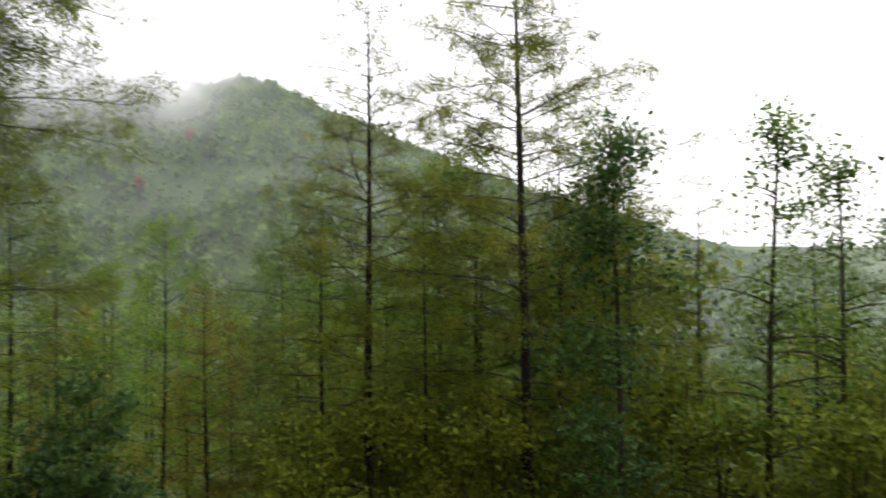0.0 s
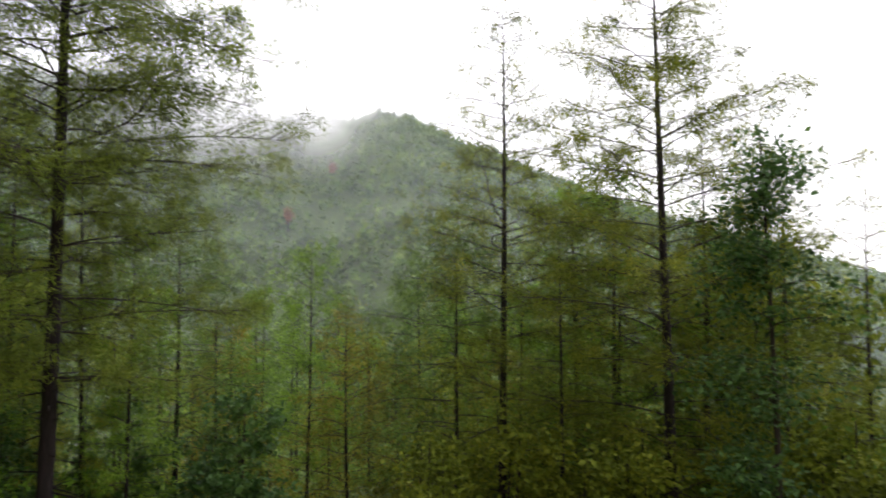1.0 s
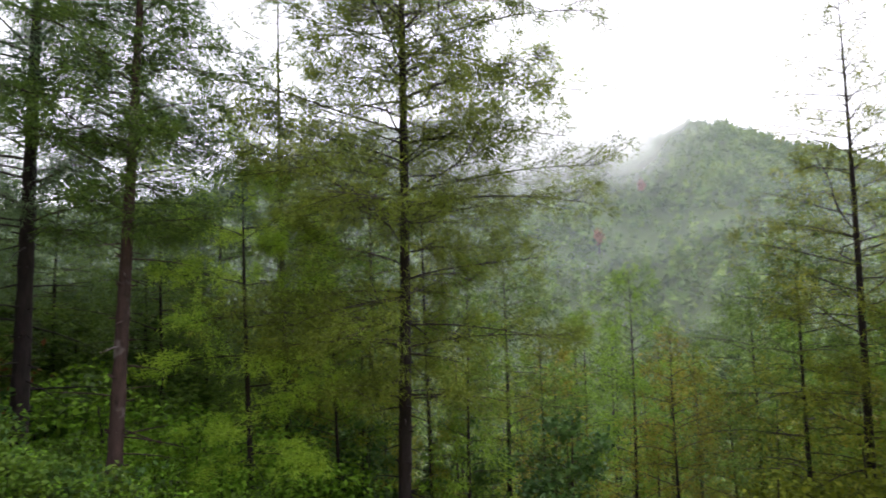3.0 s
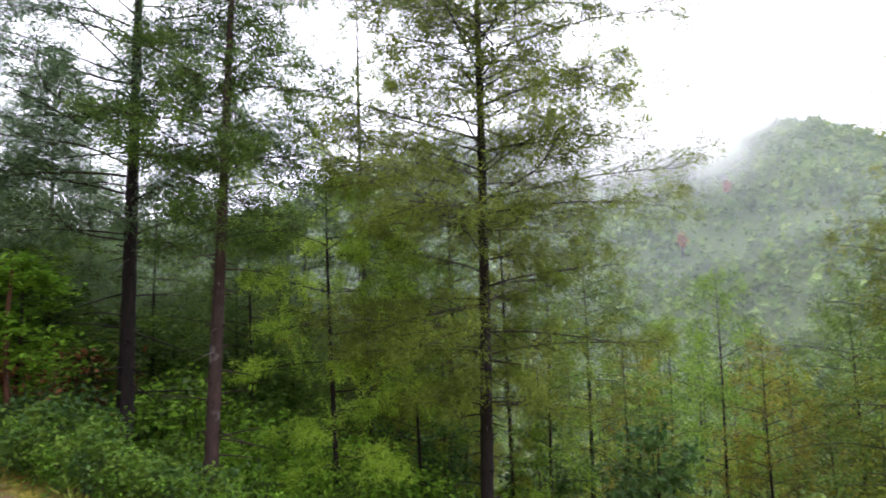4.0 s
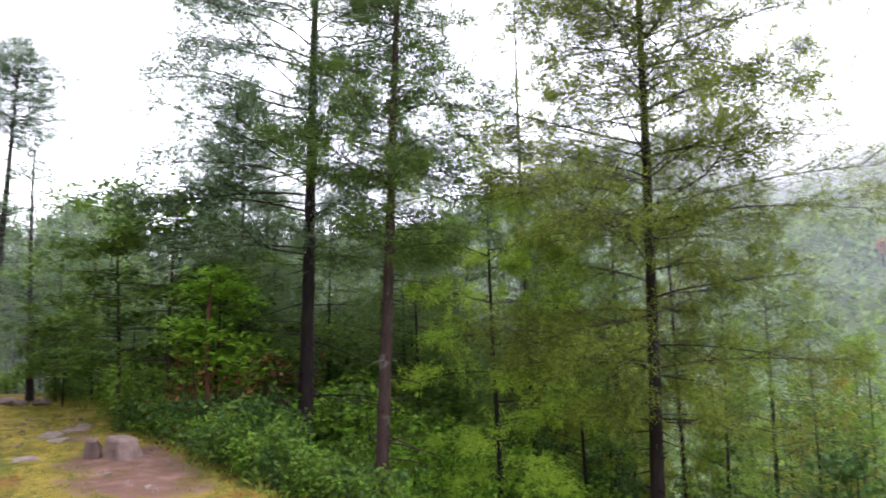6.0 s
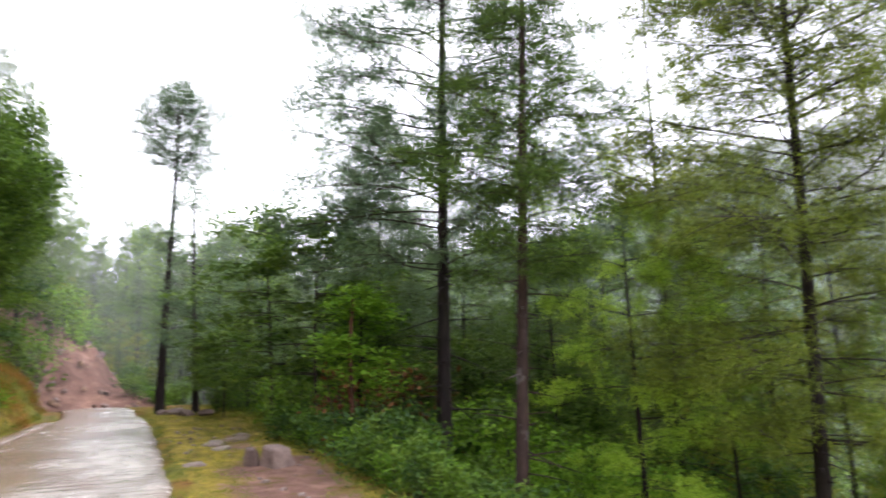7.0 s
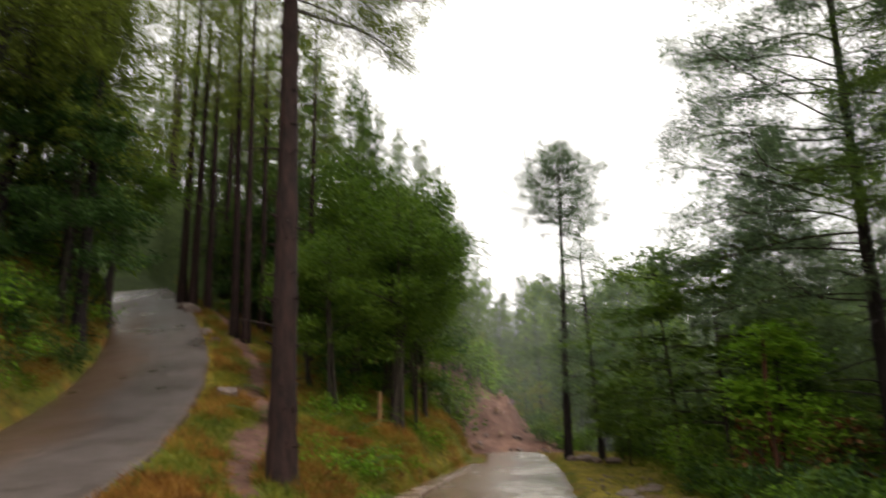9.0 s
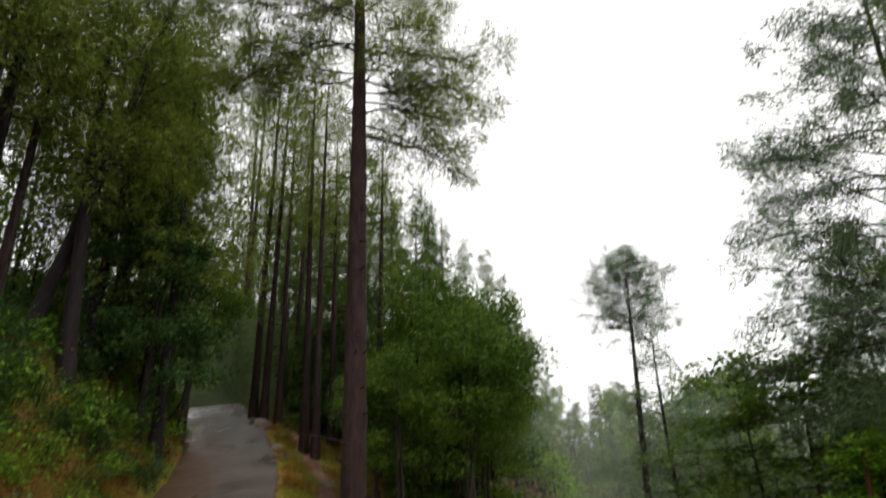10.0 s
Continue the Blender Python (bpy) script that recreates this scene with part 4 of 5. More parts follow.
bright_tree = stand(broadleaf(37, 5.0, 0.1, 1.7, low=0.08, count=5200, size=0.075, stems=3, green=LEAF_OLIVE, girth=(0.8, 1.0, 0.8, 0.35), label="fresh yellow-green broad-leaved tree on the slope"), -30.0, 10.5,
                    size_for(-30, 10.5, -8, 5.0), copy=False)
for az, d, el, turn in ((-21.0, 11.5, -9, 80), (-34.5, 12, -4, 140), (13.2, 12.0, -11, 200), (2.0, 12.5, -13, 260), (-16.5, 14, -8, 320), (-2.5, 12.0, -10, 20), (7.0, 12.5, -9, 100), (-14.6, 18, 4, 150), (-10.5, 19, 4.5, 210)):
    stand(bright_tree, az, d, max(0.35, size_for(az, d, el, 5.0)), turn)
# dark filler trees, added to stand in for the deep shadow under the pines
for az, d, turn in ((29.5, 14.5, 40), (38.0, 15.0, 160), (46.0, 14.5, 280), (51.0, 16.0, 70)):
    stand(thicket, az, d, max(0.35, size_for(az, d, -8, 6.0)), turn, flat=0.9, label="dark leafy filler tree added for the shadow under the pines")
shade = stand(broadleaf(39, 11.0, 0.2, 3.3, low=0.15, count=15000, size=0.1, green=LEAF_DARK, stems=2, girth=(0.8, 1.0, 0.9, 0.4), label="dark small-leaved tree overhanging the branch road"), 131.8, 21.0,
              size_for(131.8, 21.0, 27, 11.0), 200, copy=False)
stand(shade, 134.5, 23.0, size_for(134.5, 23, 28, 11.0), 60)
stand(round_tree, 128.8, 27.0, size_for(128.8, 27, 22, 6.0), 20)
stand(round_tree, 129.6, 37.0, size_for(129.6, 37, 18, 6.0), 100)

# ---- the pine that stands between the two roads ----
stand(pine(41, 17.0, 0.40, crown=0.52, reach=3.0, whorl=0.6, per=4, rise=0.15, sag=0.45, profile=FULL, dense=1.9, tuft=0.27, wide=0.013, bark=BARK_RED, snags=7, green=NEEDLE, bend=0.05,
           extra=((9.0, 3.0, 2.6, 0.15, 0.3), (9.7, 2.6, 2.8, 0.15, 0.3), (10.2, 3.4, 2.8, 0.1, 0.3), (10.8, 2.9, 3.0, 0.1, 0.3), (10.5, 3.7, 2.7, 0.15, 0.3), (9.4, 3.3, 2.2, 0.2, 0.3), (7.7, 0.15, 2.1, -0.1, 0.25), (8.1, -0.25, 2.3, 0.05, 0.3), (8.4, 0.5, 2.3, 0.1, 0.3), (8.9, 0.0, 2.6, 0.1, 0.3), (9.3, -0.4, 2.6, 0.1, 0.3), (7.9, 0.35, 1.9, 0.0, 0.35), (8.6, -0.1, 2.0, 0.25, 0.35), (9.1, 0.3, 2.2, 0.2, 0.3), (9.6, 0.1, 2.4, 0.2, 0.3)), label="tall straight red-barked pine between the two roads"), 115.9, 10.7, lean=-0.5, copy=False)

# ---- the stand of tall pines above ----
canopy = stand(pine(43, 13.0, 0.33, plain=1, crown=0.3, reach=3.2, whorl=0.5, per=5, rise=0.15, sag=0.4, profile=FULL, dense=0.9, blades=7, wide=0.027, tuft=0.26, snags=10, label="spreading dark pine above the branch road"),
               137.1, 19.4, 1.3, 60, -2, copy=False)
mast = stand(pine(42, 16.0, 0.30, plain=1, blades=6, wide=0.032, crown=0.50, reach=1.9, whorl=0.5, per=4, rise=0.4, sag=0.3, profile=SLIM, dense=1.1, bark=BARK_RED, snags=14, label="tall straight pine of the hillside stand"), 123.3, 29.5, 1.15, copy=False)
for az, d, s, turn in ((122.5, 29.0, 1.12, 50), (121.4, 28.5, 1.0, 120), (119.3, 24.0, 1.05, 200), (118.4, 23.4, 0.98, 290), (120.2, 31.0, 1.0, 20), (124.4, 38.0, 1.0, 80), (117.2, 26.0, 0.9, 150),
                       (113.5, 22.5, 0.85, 10), (124.5, 38.0, 1.0, 220), (131.5, 36.0, 1.0, 330), (131.0, 30.0, 0.9, 100), 
                       (142.5, 18.0, 0.9, 15), (133.0, 25.0, 0.9, 75), (138.0, 27.0, 0.9, 190), (146.0, 16.0, 0.9, 20)):
    stand(mast, az, d, s, turn)
# the pines at bearings past 150 are out of view, added to shade the bank
for src, az, d, sc, turn, lean in ((canopy, 136.2, 21.8, 1.1, 160, 4), (canopy, 140.2, 19.8, 1.25, 240, 11), (canopy, 144.5, 17.5, 1.35, 20, 0), (canopy, 131.5, 24.0, 1.0, 90, 0),
                                   (canopy, 147.0, 16.0, 1.35, 130, 0), (canopy, 152.0, 15.0, 1.3, 75, 0), (canopy, 158.0, 17.0, 1.3, 145, 0), (canopy, 166.0, 15.0, 1.3, 205, 0), (canopy, 148.0, 22.0, 1.3, 265, 0), (canopy, 156.0, 23.0, 1.3, 325, 0), (canopy, 134.0, 25.0, 1.1, 10, 0), (canopy, 130.4, 21.5, 1.15, 200, 0)):
    stand(src, az, d, sc, turn, lean)
for az, d, el, turn in ((110.0, 22.5, 28, 10), (107.5, 24, 24.8, 80), (105.5, 26, 23, 140), (103.8, 27, 22, 200), (102.4, 28.5, 20, 260), (101.6, 38, 18.0, 320), (100.2, 42, 15, 40), (99.0, 44, 12, 100), (112.0, 26, 27, 70),
                        (100.8, 44, 13, 130), (108.8, 29, 25, 190)):
    stand(cone, az, d, size_for(az, d, el, 12.0), turn)

for az, d, el, turn in ((113.0, 34, 29, 5), (115.0, 33, 30, 60), (116.8, 36, 29, 111), (118.5, 34, 27, 170), (120.0, 38, 29, 231), (121.5, 40, 27, 290), (122.8, 44, 28, 31), (124.0, 48, 27, 80), (119.3, 30, 17, 141),
                        (117.2, 29, 20, 200), (115.3, 28, 21, 21), (121.0, 33, 20, 260), (125.5, 46, 25, 11), (127.3, 44, 25, 100), (116.0, 40, 25, 50), (118.0, 44, 25, 130), (120.4, 46, 25, 210), (122.2, 50, 24, 290), (114.2, 38, 26, 340)):
    stand((spray, cone)[int(turn) % 2], az, d, size_for(az, d, el, 12.0), turn, flat=1.5)

for az, d, el, turn in ((130.8, 37, 30, 10), (129.5, 32, 33, 61), (132.5, 31, 35, 120), (135.5, 30, 35, 181), (138.5, 29, 36, 240), (141.5, 27, 36, 301), (145.0, 25, 36, 40), (137.0, 36, 30, 91), (142.0, 33, 30, 150),
                        (133.5, 27, 24, 211), (140.2, 24, 26, 20), (144.5, 21, 26, 77)):
    stand((spray, spire)[int(turn) % 2], az, d, size_for(az, d, el, 12.0), turn, flat=1.0)

# ---- pines that fade into the mist ----
haze = np.random.default_rng(8)


def hazy_wood(name, places, label, thin_out=1):
    """Many far pines as one wood: trunks and crowns joined."""
    verts, faces, slot, n = [], [], [], 0
    mats = [BARK, NEEDLE_FRESH, NEEDLE_MID]
    for src, kind, m in places:
        for ob in src.children:
            me = ob.data
            v = np.empty(len(me.vertices) * 3, np.float32)
            me.vertices.foreach_get("co", v)
            f = np.empty(len(me.polygons) * 3, np.int32)
            me.polygons.foreach_get("vertices", f)
            f = f.reshape(-1, 3)
            crown = "crown" in ob.name
            f = f[::thin_out] if crown else f
            a = np.array(m, np.float32)
            verts.append(v.reshape(-1, 3) @ a[:3, :3].T + a[:3, 3])
            faces.append(f + n)
            slot.append(np.full(len(f), kind if crown else 0, np.int32))
            n += len(me.vertices)
    me = mesh_from(name, np.concatenate(verts), np.concatenate(faces), mats[0])
    for extra in mats[1:]:
        me.materials.append(extra)
    me.polygons.foreach_set("material_index", np.concatenate(slot))
    return tagged(new(name, me), label, "forest", kind="stuff")


def far_place(src, az, d, size, turn, flat):
    x, y = polar(az, d)
    return src, 1 if src is spire else 2, pose(x, y, gz(x, y) - 0.05, 0, 0, turn) @ Matrix.Diagonal((size * flat, size * flat, size, 1))


spots = []
for k in range(105):
    az, d = haze.uniform(84, 105), haze.uniform(44, 72)
    spots.append(far_place((spire, spray)[k % 2], az, d, size_for(az, d, haze.uniform(5.5, 10.8), 12.0), haze.uniform(0, 360), 1.0))
hazy_wood("misty_wood", spots, "pines fading into the mist beyond the road")
spots = []
for k in range(60):
    az, d = haze.uniform(-36, 84), haze.uniform(34, 75)
    spots.append(far_place((spire, spray)[k % 2], az, d, max(0.4, size_for(az, d, haze.uniform(-9, -0.5), 12.0)), haze.uniform(0, 360), 1.2))
hazy_wood("valley_wood", spots, "hazy pale green pines filling the valley below", 2)


# ---- far forest on the hills ----
def far_forest():
    rng = np.random.default_rng(9)
    soup = Soup()
    n = 19000
    az, d = rng.uniform(-42, 100, n), np.sqrt(rng.uniform(95 ** 2, 395 ** 2, n))
    x, y = -d * np.sin(np.radians(az)), d * np.cos(np.radians(az))
    z = ground(x, y)
    h = rng.uniform(4, 8.5, n) * (0.8 + 0.3 * waves(x, y, 20))
    for near, flakes, big in ((True, 44, 0.17), (False, 15, 0.3)):
        pick = np.where((d < 185) == near)[0]
        m = len(pick) * flakes
        base, tall = np.repeat(np.stack([x, y, z], 1)[pick], flakes, 0), np.repeat(h[pick], flakes)[:, None]
        up = rng.random((m, 1)) ** 1.25
        th = rng.uniform(0, 6.283, (m, 1))
        out = tall * np.repeat(rng.uniform(0.24, 0.36, len(pick)), flakes)[:, None] * (1.05 - up) * np.sqrt(rng.uniform(0.15, 1.0, (m, 1)))
        at = base + np.concatenate([np.cos(th) * out, np.sin(th) * out, tall * (0.08 + 0.9 * up)], 1)
        corner = rng.normal(0, 1, (m, 3, 3)) * (big * (1.15 - 0.7 * up) * tall)[:, :, None] * [0.62, 0.62, 0.5]
        soup.add((at[:, None] + corner).reshape(-1, 3), np.arange(m * 3).reshape(-1, 3))
    forest = new("far_forest", soup.mesh("far_forest", FOREST))
    tagged(forest, "pine forest covering the far misty hillside", "forest", kind="stuff")
    for a, d2, wide in ((25.7, 221.0, 0.65), (22.1, 250.0, 0.55)):
        bx, by = polar(a, d2)
        rust, trunk = Soup(), Soup()
        leaves(rust, rng, np.array([bx, by, gz(bx, by) + 5.5]) + rng.normal(0, 1, (420, 3)) * [wide, wide, 1.5 * wide], 0.55)
        e = thing("rust_tree", "rust-red tree on the far green hillside", "tree")
        part("crown", rust.mesh("crown", FOREST_RUST), e)
        tube(trunk, [[bx, by, gz(bx, by) - 1], [bx, by, gz(bx, by) + 6]], [0.3, 0.1], 6)
        part("trunk", trunk.mesh("trunk", BARK), e)


far_forest()


# ---- drifting mist ----
def mist_bank(name, r, az0, az1, lo, hi, mat, dens, label):
    """A curtain of cloud that hangs r metres off, thinning out at its rim."""
    n, m = 70, 24
    az, k = np.meshgrid(np.radians(np.linspace(az0, az1, n)), np.linspace(0, 1, m), indexing="ij")
    rr = r * (1 + 0.06 * np.sin(az * 5 + k * 3))
    z = lo + (hi - lo) * k + 0.05 * (hi - lo) * np.sin(az * 9)
    me = mesh_from(name, np.stack([-rr * np.sin(az), rr * np.cos(az), z], 2).reshape(-1, 3), grid_faces(n, m), mat, True)
    u = (np.degrees(az) - az0) / (az1 - az0)
    float_layer(me, "mistiness", (dens(np.degrees(az), k) * smooth(0, 0.12, u) * smooth(1, 0.88, u)).ravel())
    return tagged(new(name, me), label, "mist", kind="stuff")


# each veil is thin; together they thicken with distance
def low_veil(a, k):
    return smooth(0, 0.25, k) * smooth(1.0, 0.45, k)


mist_bank("mist", 26.5, 93, 104, -1.5, 12, mist_material("mist_slip", 0.055, 0.05, 3.0), low_veil, "thin mist drifting before the earth slip")
mist_bank("mist", 27, 34, 84, -9, 9, mist_material("mist_slope", 0.02, 0.06, 2.0), low_veil, "thin mist drifting up the wooded slope")
mist_bank("mist", 36, 78, 105, -6, 14, mist_material("mist_near", 0.055, 0.05, 1.0), low_veil, "thin mist drifting over the lower road")
mist_bank("mist", 52, 76, 107, -14, 24, mist_material("mist_middle", 0.065, 0.04, 4.0), low_veil, "pale mist among the farther pines")
mist_bank("mist", 68, 74, 108, -18, 26, mist_material("mist_middle_b", 0.065, 0.035, 5.0), low_veil, "pale mist among the farther pines")
mist_bank("mist", 92, -60, 115, -40, 45, mist_material("mist_far", 0.042, 0.02, 7.0), lambda a, k: smooth(0, 0.2, k) * smooth(1.0, 0.5, k) * 0.5, "pale mist lying in the valley")
# the bluish tint of these two sheets paints the haze of distance
mist_bank("mist", 170, -60, 115, -60, 110, mist_material("blue_haze_hill", 0.048, 0.012, 9.0, (0.78, 0.86, 0.96)), lambda a, k: smooth(0, 0.2, k) * smooth(1.0, 0.7, k), "pale haze before the hillside")
mist_bank("mist", 212, -60, 115, -60, 115, mist_material("blue_haze_hill_b", 0.058, 0.012, 10.0, (0.78, 0.86, 0.96)), lambda a, k: smooth(0, 0.2, k) * smooth(1.0, 0.7, k), "pale haze before the hillside")
mist_bank("cloud", 222, -20, 85, 29, 112, mist_material("cloud_ridge", 1.0, 0.022, 12.0, (0.95, 0.95, 1.0), ((0.36, 0.25), (0.6, 1.0))), lambda a, k: 0.75 * smooth(0.06, 0.42, k) * smooth(14, 22, a + 14 * (k - 0.35)), "low cloud wrapping the crest of the hill")


# ---- undergrowth ----
L_BUSH = "leafy green bush in the undergrowth"
bush = stand(broadleaf(51, 1.3, 0.03, 0.85, low=0.1, count=700, size=0.062, stems=5, green=LEAF_BRIGHT, clump=0.3, sides=3, name="bush", category="bush", group="undergrowth bushes", label=L_BUSH, girth=(0.9, 1.0, 0.9, 0.5), hollow=0.3),
             73.5, 10.6, 0.7, copy=False)
bush_b = stand(broadleaf(52, 1.5, 0.03, 0.9, low=0.1, count=440, size=0.095, stems=5, green=LEAF, clump=0.3, sides=3, name="bush", category="bush", group="undergrowth bushes", label="mid-green bush in the undergrowth", girth=(0.9, 1.0, 0.9, 0.5), hollow=0.3),
               82.5, 13.0, 0.8, copy=False)
brush = stand(broadleaf(53, 1.5, 0.03, 0.5, low=0.05, count=420, size=0.06, stems=5, green=LEAF_DEAD, clump=0.25, sides=3, name="dead_brush", category="bush", group="dead brush", label="dead rust-brown brush by a reddish stem", hollow=0.3),
              78.0, 11.0, copy=False)
stand(brush, 72.5, 14.0, 1.5, 60)
for az, d, sc, turn in ((55.5, 13.5, 1.3, 10), (58.0, 14.2, 1.5, 60), (60.5, 13.2, 1.2, 110), (62.2, 15.5, 1.7, 160), (66.0, 13.5, 1.3, 210), (67.5, 15.0, 1.7, 260), (64.8, 12.3, 0.8, 310), (57.0, 16.0, 1.8, 0), (53.0, 14.0, 1.4, 45),
                        (69.0, 13.8, 1.2, 95), (60.0, 16.5, 1.9, 145), (50.0, 14.5, 1.5, 195), (48.5, 13.5, 1.3, 245), (67.6, 11.6, 0.6, 75), (64.0, 11.7, 0.6, 135), (60.8, 11.8, 0.75, 195), (57.2, 12.0, 0.9, 255), (53.6, 12.2, 1.0, 315), (66.0, 12.3, 0.8, 35), (71.6, 12.4, 0.6, 185), (62.4, 12.8, 1.0, 95)):
    stand(bush, az, d, sc, turn)
# shaded twin of the mid-green bush: darker leaf colour where shade falls
bush_shaded = stand(broadleaf(54, 1.5, 0.03, 0.9, low=0.1, count=440, size=0.095, stems=5, green=LEAF_DARK, clump=0.3, sides=3, name="bush", category="bush", group="undergrowth bushes", label="undergrowth bush with its leaf colour darkened for shade", girth=(0.9, 1.0, 0.9, 0.5), hollow=0.3),
               76.0, 12.6, 0.8, copy=False)
under = np.random.default_rng(15)
for k in range(130):
    az = under.uniform(38, 90)
    d = under.uniform(8.5, 24)
    x, y = polar(az, d)
    if y < float(np.interp(x, (-40, -18, -9, -6, -2, 10), (0.8, 2.0, 2.8, 2.5, 1.9, 1.7))):
        continue
    if 68 < az < 73.5 and d < 12.6:
        continue
    stand((bush_shaded if d < 12.5 and az > 72 and k % 4 else (bush, bush_b)[k % 2]) if az > 66 else (bush, bush_b)[k % 2], az, d, under.uniform(0.7, 1.4) * (0.5 if d < 12.5 else 1.0), under.uniform(0, 360))
for k in range(30):
    x = under.uniform(-26, -16)
    yl, yh = float(low_road_y(x) - low_half(x)), float(high_road_y(x))
    y = yl + (yh - yl) * under.uniform(0.2, 0.5)
    az, d = math.degrees(math.atan2(-x, y)), math.hypot(x, y)
    if az > 113.5 and d < 19:
        continue
    stand((bush, bush_b, bush_b)[k % 3], az, d, under.uniform(0.25, 0.5), under.uniform(0, 360))
# hillside above the branch road: mostly the darkened bush, for the shade there
for k in range(110):
    x = under.uniform(-26, -3)
    y = float(high_road_y(x)) - HIGH_WIDE * 1.16 - under.uniform(0.9, 11)
    stand((bush_shaded, bush_b, bush_shaded)[k % 3], math.degrees(math.atan2(-x, y)) % 360, math.hypot(x, y), under.uniform(0.4, 0.9), under.uniform(0, 360))


# dark leaf colour stands in for the tree shade on the hillside
herb = stand(broadleaf(55, 0.45, 0.012, 0.42, low=0.05, count=260, size=0.055, stems=4, green=LEAF_DARK, clump=0.2, sides=3, name="weed_clump", category="weeds", group="weeds on the banks", label="low weeds on the bank, leaf colour darkened for shade", girth=(1.0, 1.0, 0.9, 0.5), hollow=0.2),
             135.0, 17.5, copy=False)
herb_b = stand(broadleaf(56, 0.6, 0.012, 0.45, low=0.05, count=300, size=0.06, stems=5, green=LEAF_BRIGHT, clump=0.22, sides=3, name="weed_clump", category="weeds", group="weeds on the banks", label="fresh bright green weeds on the bank", girth=(1.0, 1.0, 0.9, 0.5), hollow=0.2),
               132.5, 22.0, copy=False)
weeds = np.random.default_rng(57)
for k in range(240):
    x = weeds.uniform(-27, -4)
    yl, yh = float(low_road_y(x) - low_half(x)), float(high_road_y(x))
    if k % 3 == 0:
        y = yl + (yh - yl) * weeds.uniform(0.12, 0.55)
        if x > -10.5:
            continue
    else:
        y = yh - HIGH_WIDE * 1.16 - 0.35 - 7 * weeds.uniform(0, 1) ** 1.4
    stand((herb_b, herb_b, herb)[k % 3], math.degrees(math.atan2(-x, y)) % 360, math.hypot(x, y), weeds.uniform(0.5, 1.3) * (1.0 if k % 3 else 0.6), weeds.uniform(0, 360))


for k in range(90):
    x = weeds.uniform(-17, -3)
    y = float(high_road_y(x)) - HIGH_WIDE * 1.16 - 0.2 - 4.5 * weeds.uniform(0, 1)
    stand((herb, herb_b, bush_shaded)[k % 3], math.degrees(math.atan2(-x, y)) % 360, math.hypot(x, y), weeds.uniform(0.5, 1.2) * (0.5 if k % 3 == 2 else 1), weeds.uniform(0, 360))


def grass(name, seed, n, zones, length, mat, label, thresh, group_seed):
    """Blades and small herbs on verge, bank and hillside."""
    rng = np.random.default_rng(seed)
    soup = Soup()
    x = rng.uniform(-27, -3, n)
    zone = rng.random(n)
    yl, yh = low_road_y(x) - low_half(x), high_road_y(x)
    y_bank = yl - 0.55 + (yh + 0.2 - yl + 0.55) * rng.random(n)
    y_hill = yh - HIGH_WIDE * 1.16 - 0.25 - 6 * rng.random(n) ** 1.3
    y_slope = np.interp(x, (-18, -9, -6, -2), (1.0, 1.8, 1.6, 0.7)) + 3 * rng.random(n) - 0.3
    y = np.where(zone < zones[0], y_bank, np.where(zone < zones[1], y_hill, y_slope))
    keep = (waves(x, y, 0.8, group_seed) > thresh) & (np.hypot(x + 8.9, y + 4.15) > 0.28) & ((np.abs(y - yh - 1.4 + 0.35 * waves(x, y, 2.0)) > 0.27) | (x > -8.5))
    at = np.stack([x, y, ground(x, y) - 0.02], 1)[keep]
    needles(soup, rng, at, np.tile([0, 0, 1.0], (len(at), 1)), length, 0.016, 5, 0.5, 0.3)
    return tagged(new(name, soup.mesh(name, mat)), label, "grass", kind="stuff")


grass("grass", 61, 40000, (0.64, 0.95), 0.3, GRASS, "yellow-green grass tufts on the banks beside the roads", -0.3, 9)
grass("dry_grass", 62, 64000, (0.58, 1.01), 0.34, DRY_GRASS, "rust-brown dry grass on the banks beside the roads", 0.02, 17)

def verge_grass():
    """Short moss and grass blades on the verge of the lower road, parted round the bare earth."""
    rng = np.random.default_rng(63)
    x, y = rng.uniform(-23, -5.5, 15000), rng.uniform(-1.9, 2.2, 15000)
    edge = low_road_y(x) + low_half(x)
    keep = (y > edge + 0.12 * rng.random(15000)) & (waves(x, y, 0.45, 12) > -0.25) & (np.hypot((x + 9.3) / 1.7, (y - 1.1) / 0.6) > 1 + 0.3 * waves(x, y, 0.5, 3))
    at = np.stack([x, y, ground(x, y) - 0.01], 1)[keep]
    soup = Soup()
    needles(soup, rng, at, np.tile([0, 0, 1.0], (len(at), 1)), 0.075, 0.012, 4, 0.6, 0.3)
    return tagged(new("verge_grass", soup.mesh("verge_grass", GRASS)), "short yellow-green grass and moss on the verge", "grass", kind="stuff")


verge_grass()

# ---- ferns ----
frond_clump = fern(71)
fx, fy = -9.2, float(high_road_y(-9.2)) - HIGH_WIDE * 1.16 - 0.8
frond_clump.matrix_basis = pose(fx, fy, gz(fx, fy) - 0.03, 0, 0, 20)
wild = np.random.default_rng(72)
for k in range(110):
    x = wild.uniform(-22, -5)
    if k % 3 == 0:
        yl, yh = float(low_road_y(x) - low_half(x)), float(high_road_y(x))
        y = yl + (yh - yl) * wild.uniform(0.15, 0.75)
        if x > -10.5:
            continue
    else:
        y = float(high_road_y(x)) - HIGH_WIDE * 1.16 - wild.uniform(0.5, 5)
    copy_thing(frond_clump, pose(x, y, gz(x, y) - 0.03, 0, 0, wild.uniform(0, 360)) @ Matrix.Scale(wild.uniform(0.6, 1.3), 4))
